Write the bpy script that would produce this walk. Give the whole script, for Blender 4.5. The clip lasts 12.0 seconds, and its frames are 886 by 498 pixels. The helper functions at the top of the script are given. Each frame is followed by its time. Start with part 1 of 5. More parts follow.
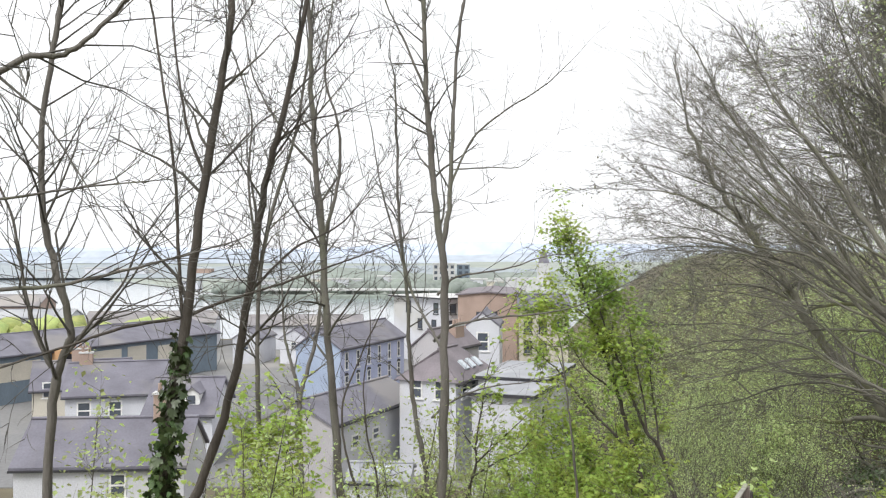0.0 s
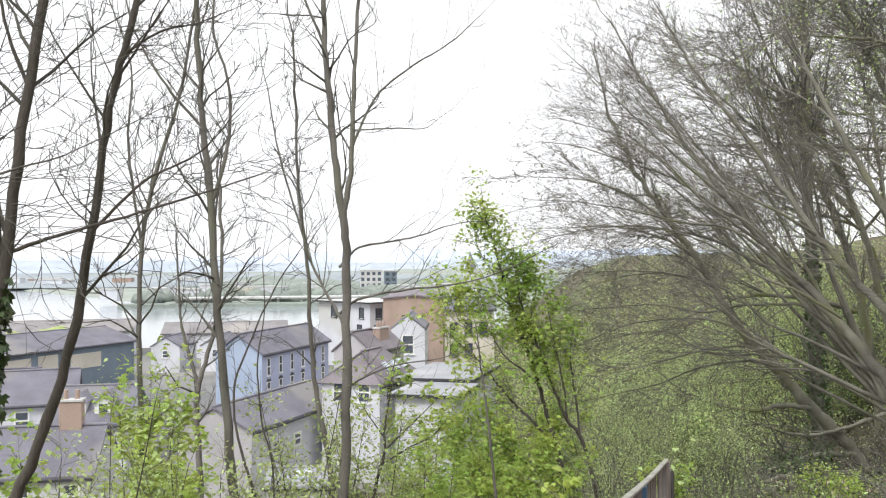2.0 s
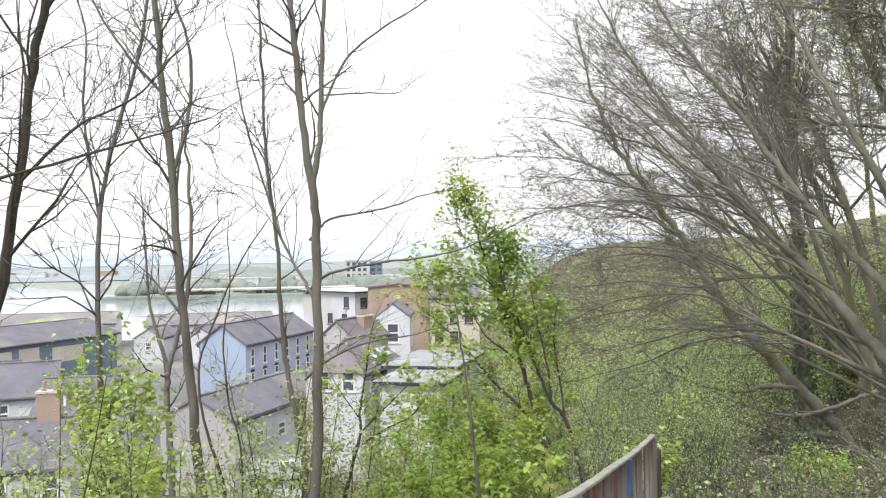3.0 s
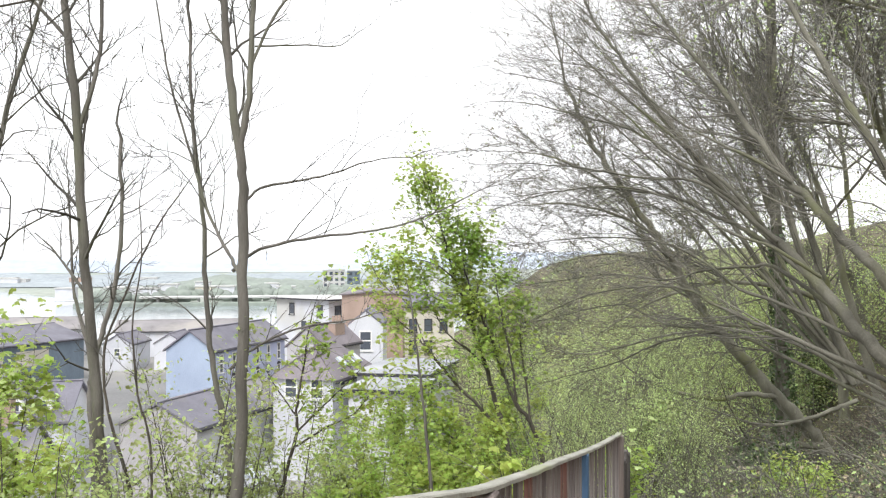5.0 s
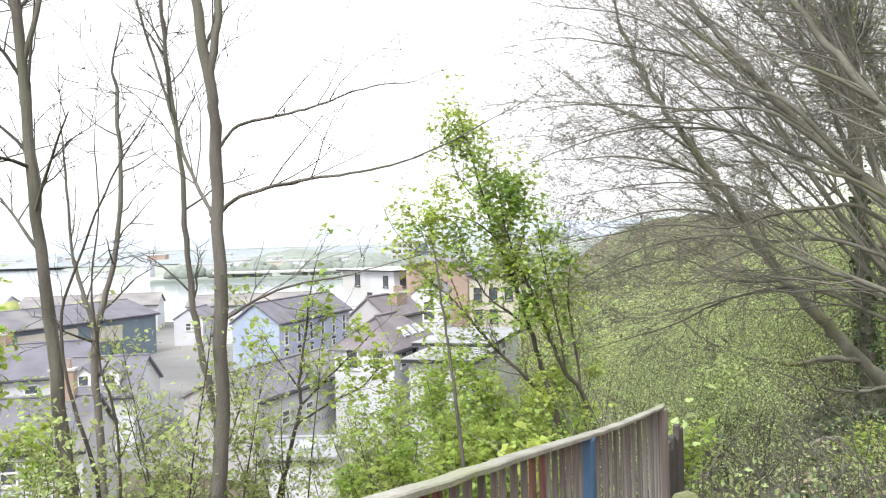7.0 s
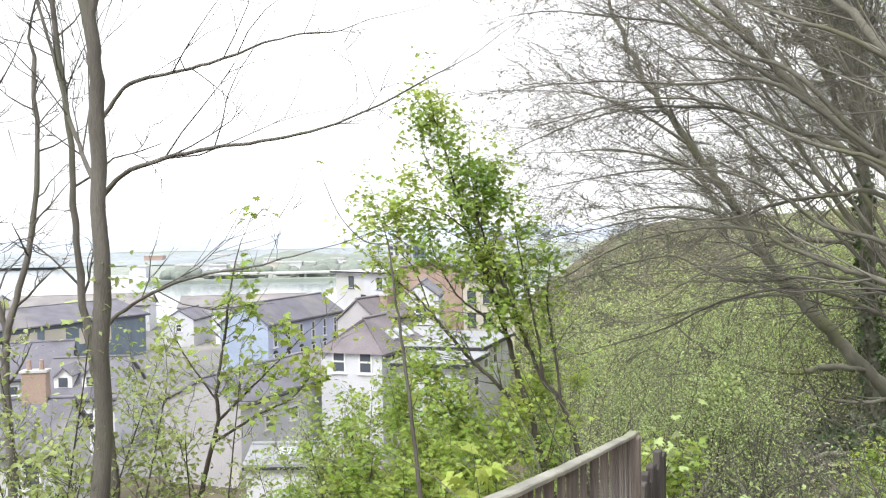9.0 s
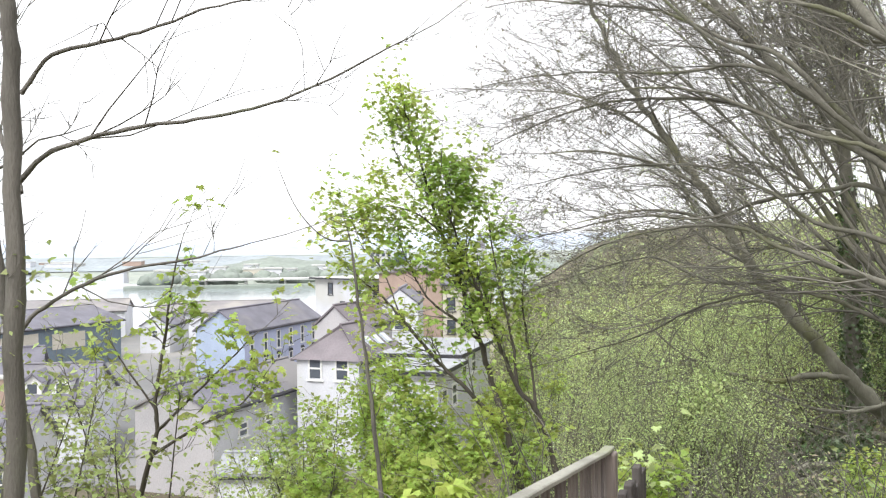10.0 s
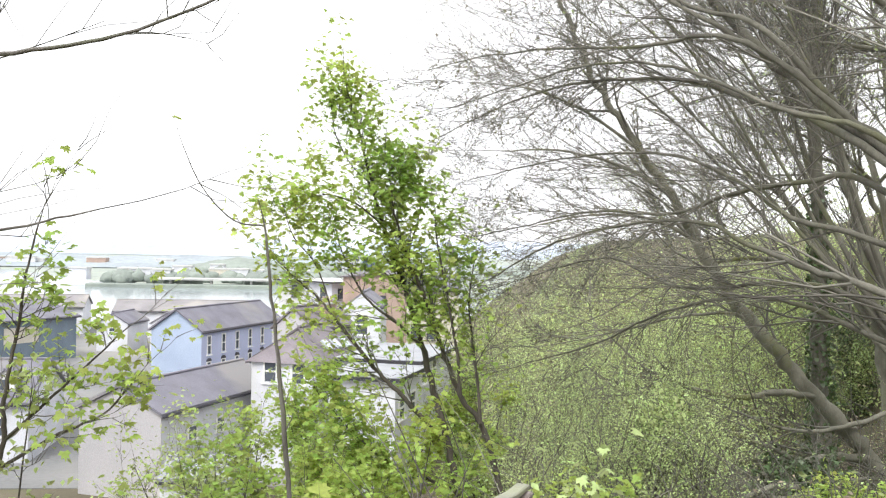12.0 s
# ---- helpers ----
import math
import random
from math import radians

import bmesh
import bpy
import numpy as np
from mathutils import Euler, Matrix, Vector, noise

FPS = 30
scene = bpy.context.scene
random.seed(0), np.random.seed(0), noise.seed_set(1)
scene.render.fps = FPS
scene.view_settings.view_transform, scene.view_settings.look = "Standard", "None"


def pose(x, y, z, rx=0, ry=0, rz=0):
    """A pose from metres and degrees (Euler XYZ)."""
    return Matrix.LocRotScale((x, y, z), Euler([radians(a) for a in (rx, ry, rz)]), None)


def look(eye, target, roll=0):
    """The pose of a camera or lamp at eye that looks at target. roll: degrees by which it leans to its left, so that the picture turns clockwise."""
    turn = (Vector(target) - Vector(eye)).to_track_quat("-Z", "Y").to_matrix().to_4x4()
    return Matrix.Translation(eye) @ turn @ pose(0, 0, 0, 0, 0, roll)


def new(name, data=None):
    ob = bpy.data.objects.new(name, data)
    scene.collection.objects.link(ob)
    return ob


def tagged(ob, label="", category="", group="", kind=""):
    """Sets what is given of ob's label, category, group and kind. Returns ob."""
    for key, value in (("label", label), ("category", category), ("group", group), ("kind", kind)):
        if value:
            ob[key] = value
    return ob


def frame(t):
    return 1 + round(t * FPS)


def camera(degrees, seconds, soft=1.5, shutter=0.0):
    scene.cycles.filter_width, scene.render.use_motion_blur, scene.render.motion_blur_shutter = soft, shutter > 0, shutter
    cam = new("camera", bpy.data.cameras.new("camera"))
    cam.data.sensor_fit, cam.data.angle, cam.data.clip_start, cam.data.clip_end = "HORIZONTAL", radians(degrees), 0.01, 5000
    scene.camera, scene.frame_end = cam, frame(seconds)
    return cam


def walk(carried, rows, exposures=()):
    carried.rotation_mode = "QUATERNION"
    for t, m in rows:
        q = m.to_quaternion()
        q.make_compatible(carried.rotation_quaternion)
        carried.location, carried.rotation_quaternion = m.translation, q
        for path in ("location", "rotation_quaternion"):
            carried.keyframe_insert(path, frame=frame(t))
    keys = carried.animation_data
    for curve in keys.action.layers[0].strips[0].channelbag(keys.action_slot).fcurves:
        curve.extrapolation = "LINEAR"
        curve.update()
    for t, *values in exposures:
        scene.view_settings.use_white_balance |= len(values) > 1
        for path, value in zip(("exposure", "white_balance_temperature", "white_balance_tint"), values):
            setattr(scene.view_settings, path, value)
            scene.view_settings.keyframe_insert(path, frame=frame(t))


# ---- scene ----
cam = camera(53.4, 12.0, soft=1.2)
METRES, EYE, TILT, LEAN, TURN = 9.0, 1.5, 0.3, 0.0, 0.0
ROWS = [
    (0.0, 0.0, 0.0, 0.0, -0.0, 0.0, 0.0),
    (0.5, 0.0069, 0.029, -0.0139, -1.21, 0.39, -0.09),
    (1.0, 0.0215, 0.0585, -0.0288, -2.58, 0.78, -0.15),
    (1.5, 0.0313, 0.0838, -0.0504, -3.78, 0.83, 0.04),
    (2.0, 0.0407, 0.1064, -0.0637, -4.69, 0.47, 0.41),
    (2.5, 0.0531, 0.1343, -0.076, -5.29, -0.03, 0.77),
    (3.0, 0.0616, 0.1683, -0.0928, -5.62, -0.19, 0.99),
    (5.0, 0.122, 0.3135, -0.1437, -6.98, 0.56, 0.17),
    (5.5, 0.1475, 0.363, -0.1538, -7.81, 0.09, 0.62),
    (6.0, 0.1733, 0.4116, -0.1623, -6.92, -0.12, 0.83),
    (6.5, 0.1937, 0.4513, -0.17, -4.37, -0.69, 1.52),
    (8.5, 0.2626, 0.615, -0.192, -0.53, -2.13, 1.13),
    (9.0, 0.2815, 0.6642, -0.1982, -2.56, -1.07, 1.13),
    (9.5, 0.2969, 0.7078, -0.208, -3.33, -0.68, 1.08),
    (10.0, 0.3055, 0.7459, -0.2129, -3.76, -0.6, 0.77),
    (10.5, 0.321, 0.7772, -0.2188, -4.2, -0.57, 0.32),
    (11.0, 0.3337, 0.8066, -0.2224, -4.79, -0.51, -0.21),
    (11.5, 0.3459, 0.8424, -0.2252, -5.44, -0.34, -0.73),
    (12.0, 0.365, 0.8863, -0.2339, -5.69, -0.15, -1.06),
]
EXPOSURES = [(0.0, 0.34), (1.0, 0.38), (2.5, 0.48), (4.0, 0.62), (5.5, 0.72), (6.5, 0.88), (8.5, 0.78), (10.0, 0.76), (12.0, 0.82)]
walk(cam, [(t, pose(0, 0, EYE, TILT, LEAN, TURN) @ pose(METRES * x, METRES * y, METRES * z, 90 + pitch, roll, yaw)) for t, x, y, z, yaw, pitch, roll in ROWS], EXPOSURES)

# ---------------------------------------------------------------- world and light
world = bpy.data.worlds.new("overcast_sky")
scene.world = world
world.use_nodes = True
wn, wl = world.node_tree.nodes, world.node_tree.links
sky = wn.new("ShaderNodeTexSky")
sky.sky_type = "NISHITA"
sky.sun_disc = False
sky.sun_elevation, sky.sun_rotation = radians(48), radians(200)
sky.dust_density, sky.air_density = 6.0, 1.0
grey = wn.new("ShaderNodeHueSaturation")
grey.inputs["Saturation"].default_value = 0.12
cloud = wn.new("ShaderNodeMix")
cloud.data_type = "RGBA"
cloud.inputs["Factor"].default_value = 0.75
cloud.inputs["B"].default_value = (9.6, 9.7, 10.0, 1)
wl.new(sky.outputs["Color"], grey.inputs["Color"])
wl.new(grey.outputs["Color"], cloud.inputs["A"])
wl.new(cloud.outputs["Result"], wn["Background"].inputs["Color"])
wn["Background"].inputs["Strength"].default_value = 0.12
sun_data = bpy.data.lights.new("sun", "SUN")
sun_data.energy, sun_data.angle, sun_data.color = 1.5, radians(20), (1.0, 0.98, 0.955)
sun = new("sun", sun_data)
sun.matrix_world = look((0, 0, 60), (0 + 20, 45, 0))

# ---------------------------------------------------------------- materials


def material(name, color, color2=None, rough=0.8, scale=6.0, fine=60.0, bump=0.3, stretch=(1, 1, 1), island=0.0,
             objvar=0.0, metal=0.0, translucent=0.0, stain=None, emit=0.0):
    m = bpy.data.materials.new(name)
    m.use_nodes = True
    n, l = m.node_tree.nodes, m.node_tree.links
    b = n["Principled BSDF"]
    b.inputs["Roughness"].default_value, b.inputs["Metallic"].default_value = rough, metal
    co = n.new("ShaderNodeTexCoord")
    mp = n.new("ShaderNodeMapping")
    mp.inputs["Scale"].default_value = stretch
    l.new(co.outputs["Object"], mp.inputs["Vector"])
    big, small = n.new("ShaderNodeTexNoise"), n.new("ShaderNodeTexNoise")
    big.inputs["Scale"].default_value, small.inputs["Scale"].default_value = scale, fine
    big.inputs["Detail"].default_value = 5
    for t in (big, small):
        l.new(mp.outputs["Vector"], t.inputs["Vector"])
    ramp = n.new("ShaderNodeMapRange")
    ramp.inputs["From Min"].default_value, ramp.inputs["From Max"].default_value = 0.33, 0.67
    l.new(big.outputs["Fac"], ramp.inputs["Value"])
    mix = n.new("ShaderNodeMix")
    mix.data_type = "RGBA"
    mix.inputs["A"].default_value = (*color, 1)
    mix.inputs["B"].default_value = (*(color2 or [c * 0.6 for c in color]), 1)
    l.new(ramp.outputs["Result"], mix.inputs["Factor"])
    out = mix.outputs["Result"]
    hs = n.new("ShaderNodeHueSaturation")
    val = n.new("ShaderNodeMapRange")
    val.inputs["To Min"].default_value, val.inputs["To Max"].default_value = 0.75, 1.25
    l.new(small.outputs["Fac"], val.inputs["Value"])
    l.new(val.outputs["Result"], hs.inputs["Value"])
    l.new(out, hs.inputs["Color"])
    out = hs.outputs["Color"]
    if stain:
        st, sr, sm = n.new("ShaderNodeTexNoise"), n.new("ShaderNodeMapRange"), n.new("ShaderNodeMix")
        st.inputs["Scale"].default_value = scale * 0.35
        st.inputs["Detail"].default_value = 8
        l.new(mp.outputs["Vector"], st.inputs["Vector"])
        sr.inputs["From Min"].default_value, sr.inputs["From Max"].default_value = 0.52, 0.66
        l.new(st.outputs["Fac"], sr.inputs["Value"])
        sm.data_type = "RGBA"
        l.new(sr.outputs["Result"], sm.inputs["Factor"])
        l.new(out, sm.inputs["A"])
        sm.inputs["B"].default_value = (*stain, 1)
        out = sm.outputs["Result"]
    for amount, node, socket in ((island, "ShaderNodeNewGeometry", "Random Per Island"), (objvar, "ShaderNodeObjectInfo", "Random")):
        if amount:
            g, h2, v2, u2 = n.new(node), n.new("ShaderNodeHueSaturation"), n.new("ShaderNodeMapRange"), n.new("ShaderNodeMapRange")
            v2.inputs["To Min"].default_value, v2.inputs["To Max"].default_value = 1 - amount, 1 + amount
            u2.inputs["To Min"].default_value, u2.inputs["To Max"].default_value = 0.5 - amount * 0.05, 0.5 + amount * 0.04
            l.new(g.outputs[socket], v2.inputs["Value"])
            l.new(g.outputs[socket], u2.inputs["Value"])
            l.new(v2.outputs["Result"], h2.inputs["Value"])
            l.new(u2.outputs["Result"], h2.inputs["Hue"])
            l.new(out, h2.inputs["Color"])
            out = h2.outputs["Color"]
    l.new(out, b.inputs["Base Color"])
    if bump:
        bp = n.new("ShaderNodeBump")
        bp.inputs["Strength"].default_value, bp.inputs["Distance"].default_value = bump, 0.02
        l.new(small.outputs["Fac"], bp.inputs["Height"])
        l.new(bp.outputs["Normal"], b.inputs["Normal"])
    # faint self-glow in the surface's own colour, standing in for distance haze
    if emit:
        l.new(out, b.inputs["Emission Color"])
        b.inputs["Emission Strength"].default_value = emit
    if translucent:
        tr, ms = n.new("ShaderNodeBsdfTranslucent"), n.new("ShaderNodeMixShader")
        l.new(out, tr.inputs["Color"])
        ms.inputs["Fac"].default_value = translucent
        l.new(b.outputs["BSDF"], ms.inputs[1])
        l.new(tr.outputs["BSDF"], ms.inputs[2])
        l.new(ms.outputs["Shader"], n["Material Output"].inputs["Surface"])
    return m


BARK = material("grey_bark", (0.19, 0.177, 0.158), (0.105, 0.097, 0.085), 0.9, 5, 70, 0.6, (1, 1, 0.25), stain=(0.15, 0.155, 0.11))
BARK_DARK = material("dark_bark", (0.115, 0.10, 0.085), (0.06, 0.052, 0.042), 0.9, 6, 80, 0.6, (1, 1, 0.3))
BARK_LIMB = material("grey_brown_limb_bark", (0.18, 0.172, 0.14), (0.085, 0.08, 0.063), 0.92, 2.5, 40, 0.7, (1, 1, 0.4), stain=(0.14, 0.145, 0.075))
BARK_OLD = material("mossy_old_bark", (0.27, 0.262, 0.21), (0.125, 0.12, 0.092), 0.92, 1.6, 25, 0.8, (1, 1, 0.4), stain=(0.17, 0.18, 0.07))
TWIG = material("twig_bark", (0.21, 0.202, 0.172), (0.11, 0.105, 0.088), 0.85, 1.2, 30, 0.0, island=0.35)
TWIG_DARK = material("dark_twig_bark", (0.135, 0.128, 0.11), (0.075, 0.07, 0.06), 0.85, 1.2, 30, 0.0, island=0.3)
TWIG_MID = material("mid_twig_bark", (0.20, 0.19, 0.16), (0.105, 0.10, 0.083), 0.85, 1.2, 30, 0.0, island=0.35)
BUD = material("budding_leaf", (0.20, 0.19, 0.11), (0.13, 0.12, 0.07), 0.7, 2, 20, 0, island=0.35, translucent=0.3)
LEAF = material("fresh_maple_leaf", (0.52, 0.60, 0.15), (0.32, 0.47, 0.11), 0.5, 0.9, 40, 0, island=0.35, translucent=0.55)
LEAF_YELLOW = material("young_yellow_green_leaf", (0.48, 0.55, 0.22), (0.35, 0.43, 0.16), 0.5, 0.9, 40, 0, island=0.4, translucent=0.45)
LEAF_PALE = material("pale_spring_leaf", (0.56, 0.66, 0.30), (0.38, 0.48, 0.19), 0.6, 0.6, 30, 0, island=0.45, translucent=0.4)
IVY = material("ivy_leaf", (0.09, 0.14, 0.05), (0.045, 0.07, 0.025), 0.35, 2, 30, 0, island=0.5, translucent=0.1)
BRAMBLE = material("bramble_leaf", (0.44, 0.53, 0.22), (0.20, 0.27, 0.10), 0.6, 0.5, 30, 0, island=0.5, translucent=0.3)
DRY = material("dry_leaf_litter", (0.42, 0.36, 0.26), (0.27, 0.22, 0.15), 0.9, 0.7, 30, 0, island=0.5, translucent=0.1)
SOIL = material("wooded_ground", (0.15, 0.13, 0.085), (0.085, 0.072, 0.045), 0.95, 0.25, 7, 0.6, stain=(0.14, 0.17, 0.08))
GRAVEL = material("trodden_gravel", (0.24, 0.21, 0.17), (0.15, 0.13, 0.10), 0.95, 1.5, 45, 0.8)
TIMBER = material("weathered_timber", (0.23, 0.19, 0.175), (0.10, 0.08, 0.072), 0.85, 9, 60, 0.5, (1, 1, 0.06), objvar=0.35, stain=(0.46, 0.43, 0.43))
TIMBER_RED = material("worn_red_painted_timber", (0.26, 0.10, 0.085), (0.13, 0.075, 0.06), 0.8, 9, 60, 0.4, (1, 1, 0.08))
BLUE = material("faded_blue_paint", (0.06, 0.13, 0.24), (0.04, 0.085, 0.15), 0.6, 8, 50, 0.3, (1, 1, 0.2))
CAP = material("bleached_rail_timber", (0.39, 0.38, 0.33), (0.25, 0.245, 0.21), 0.8, 3, 60, 0.4, (1, 1, 1), stain=(0.30, 0.32, 0.20))
STONE = material("mossy_stone", (0.24, 0.25, 0.13), (0.15, 0.17, 0.07), 0.95, 4, 30, 0.8)
SLEEPER = material("dark_damp_timber", (0.10, 0.09, 0.085), (0.06, 0.05, 0.045), 0.9, 4, 40, 0.6, (1, 1, 0.2), objvar=0.3)
PAINT_WHITE = material("white_paint", (0.80, 0.80, 0.79), (0.68, 0.68, 0.66), 0.5, 5, 40, 0.1)
SLATE = material("slate_roof", (0.185, 0.18, 0.215), (0.125, 0.12, 0.147), 0.65, 0.5, 8, 0.3, island=0.12, stain=(0.22, 0.21, 0.21))
SLATE_PALE = material("pale_worn_slate_roof", (0.27, 0.255, 0.26), (0.19, 0.18, 0.185), 0.7, 0.4, 7, 0.3, stain=(0.32, 0.30, 0.28))
SLATE_BROWN = material("brown_slate_roof", (0.215, 0.19, 0.205), (0.15, 0.132, 0.145), 0.7, 0.5, 8, 0.3)
LEAD = material("grey_flat_roof_felt", (0.33, 0.34, 0.36), (0.25, 0.26, 0.28), 0.6, 0.4, 10, 0.2, stain=(0.40, 0.41, 0.42))
WHITE = material("white_render", (0.62, 0.63, 0.67), (0.53, 0.54, 0.58), 0.85, 0.35, 12, 0.15, stain=(0.52, 0.52, 0.50))
GREY_WALL = material("grey_beige_render", (0.46, 0.445, 0.46), (0.38, 0.37, 0.385), 0.85, 0.3, 12, 0.15, stain=(0.55, 0.52, 0.50))
LILAC = material("lilac_grey_render", (0.46, 0.49, 0.66), (0.39, 0.42, 0.57), 0.85, 0.4, 12, 0.15)
PALE_BLUE = material("pale_blue_render", (0.37, 0.44, 0.56), (0.32, 0.38, 0.50), 0.85, 0.4, 12, 0.15)
CREAM = material("cream_render", (0.60, 0.56, 0.48), (0.51, 0.48, 0.41), 0.85, 0.4, 12, 0.15)
# brick colour paled, with some distance haze mixed into it
BRICK = material("brown_brick", (0.40, 0.30, 0.25), (0.32, 0.24, 0.20), 0.9, 0.5, 14, 0.2)
ORANGE = material("orange_brick", (0.55, 0.33, 0.17), (0.44, 0.26, 0.14), 0.9, 0.5, 14, 0.2)
TEAL = material("blue_grey_cladding", (0.17, 0.22, 0.27), (0.13, 0.17, 0.21), 0.6, 0.5, 10, 0.1, (1, 1, 0.2))
DARK = material("dark_trim", (0.045, 0.045, 0.055), (0.03, 0.03, 0.035), 0.6, 3, 20, 0.1)
# pane colour lifted to grey to imitate reflected sky
GLASS = material("window_glass", (0.10, 0.115, 0.14), (0.07, 0.08, 0.10), 0.08, 0.6, 3, 0.0)
SKYLIGHT = material("skylight_glass", (0.55, 0.60, 0.64), (0.45, 0.50, 0.55), 0.1, 1, 3, 0.0)
TARMAC = material("town_tarmac", (0.22, 0.22, 0.22), (0.15, 0.15, 0.15), 0.9, 0.08, 3, 0.2, stain=(0.30, 0.29, 0.27))
WATER = material("calm_river_water", (0.30, 0.34, 0.36), (0.26, 0.30, 0.33), 0.12, 0.02, 0.3, 0.05)
CONCRETE = material("pale_concrete", (0.55, 0.55, 0.54), (0.45, 0.45, 0.44), 0.85, 0.2, 5, 0.2)
# far woods: haze painted in as a paled base colour plus a weak glow
FAR_WOOD = material("haze_tinted_tree_line", (0.24, 0.275, 0.24), (0.19, 0.215, 0.195), 1.0, 0.06, 0.4, 0.0, emit=0.10)
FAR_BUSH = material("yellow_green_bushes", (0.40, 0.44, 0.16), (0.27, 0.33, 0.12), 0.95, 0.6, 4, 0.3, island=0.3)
# blue-grey haze mixed into these far colours; those with emit also glow
FAR_HAZE = material("haze_tinted_blue_grey_wood", (0.30, 0.335, 0.355), (0.25, 0.28, 0.30), 1.0, 0.03, 0.3, 0.0, emit=0.12)
FAR_FIELD = material("haze_tinted_far_meadow", (0.33, 0.36, 0.31), (0.27, 0.30, 0.27), 1.0, 0.02, 0.2, 0.0)
FAR_HILL = material("haze_tinted_hill", (0.37, 0.41, 0.46), (0.32, 0.36, 0.41), 1.0, 0.006, 0.05, 0.0, emit=0.2)
FAR_HILL2 = material("haze_tinted_mountain", (0.42, 0.47, 0.56), (0.38, 0.43, 0.52), 1.0, 0.002, 0.02, 0.0, emit=0.35)

# ---------------------------------------------------------------- mesh helpers


def part(name, data, mat, parent=None, label=""):
    """Links a bmesh or a mesh as one mesh object under a thing."""
    if isinstance(data, bmesh.types.BMesh):
        me = bpy.data.meshes.new(name)
        data.to_mesh(me)
        data.free()
    else:
        me = data
    if mat and not me.materials:
        me.materials.append(mat)
    ob = new(name, me)
    if parent:
        ob.parent = parent
    if label:
        ob["label"] = label
    return ob


def thing(name, at, label, category, group="", kind="", yaw=0.0):
    ob = new(name)
    ob.empty_display_size = 0.2
    ob.matrix_world = pose(*at, 0, 0, yaw)
    return tagged(ob, label, category, group, kind)


def mesh_from(name, verts, faces, smooth=False):
    """A mesh from arrays; all faces have the same number of corners."""
    verts, faces = np.asarray(verts, float), np.asarray(faces, int)
    me = bpy.data.meshes.new(name)
    k = faces.shape[1]
    me.vertices.add(len(verts))
    me.vertices.foreach_set("co", verts.ravel())
    me.loops.add(faces.size)
    me.loops.foreach_set("vertex_index", faces.ravel().astype(np.int32))
    me.polygons.add(len(faces))
    me.polygons.foreach_set("loop_start", np.arange(0, faces.size, k, dtype=np.int32))
    me.update(calc_edges=True)
    if smooth:
        me.polygons.foreach_set("use_smooth", np.ones(len(faces), bool))
    me.validate()
    return me


def box(bm, x0, y0, z0, x1, y1, z1, bevel=0.0):
    r = bmesh.ops.create_cube(bm, size=1.0)
    for v in r["verts"]:
        v.co = ((x0 + x1) / 2 + v.co.x * (x1 - x0), (y0 + y1) / 2 + v.co.y * (y1 - y0), (z0 + z1) / 2 + v.co.z * (z1 - z0))
    if bevel:
        bmesh.ops.bevel(bm, geom=list({e for v in r["verts"] for e in v.link_edges}), offset=bevel, segments=1, affect="EDGES")
    return r["verts"]


def box_mesh(*a, bevel=0.0):
    bm = bmesh.new()
    box(bm, *a, bevel=bevel)
    return bm


def prism(points, y0, y1):
    """A solid with the outline points (x, z), from y0 to y1."""
    bm = bmesh.new()
    a = [bm.verts.new((x, y0, z)) for x, z in points]
    b = [bm.verts.new((x, y1, z)) for x, z in points]
    bm.faces.new(a)
    bm.faces.new(b[::-1])
    for i in range(len(a)):
        j = (i + 1) % len(a)
        bm.faces.new((a[i], b[i], b[j], a[j]))
    bmesh.ops.recalc_face_normals(bm, faces=bm.faces)
    return bm


def spline(ctrl, n):
    """Catmull-Rom through control points, n steps each."""
    c = [np.array(p, float) for p in ctrl]
    c = [2 * c[0] - c[1]] + c + [2 * c[-1] - c[-2]]
    out = []
    for i in range(1, len(c) - 2):
        for k in range(n):
            t = k / n
            out.append(0.5 * (2 * c[i] + (c[i + 1] - c[i - 1]) * t + (2 * c[i - 1] - 5 * c[i] + 4 * c[i + 1] - c[i + 2]) * t * t
                              + (3 * c[i] - c[i - 1] - 3 * c[i + 1] + c[i + 2]) * t ** 3))
    out.append(c[-2])
    return np.array(out)


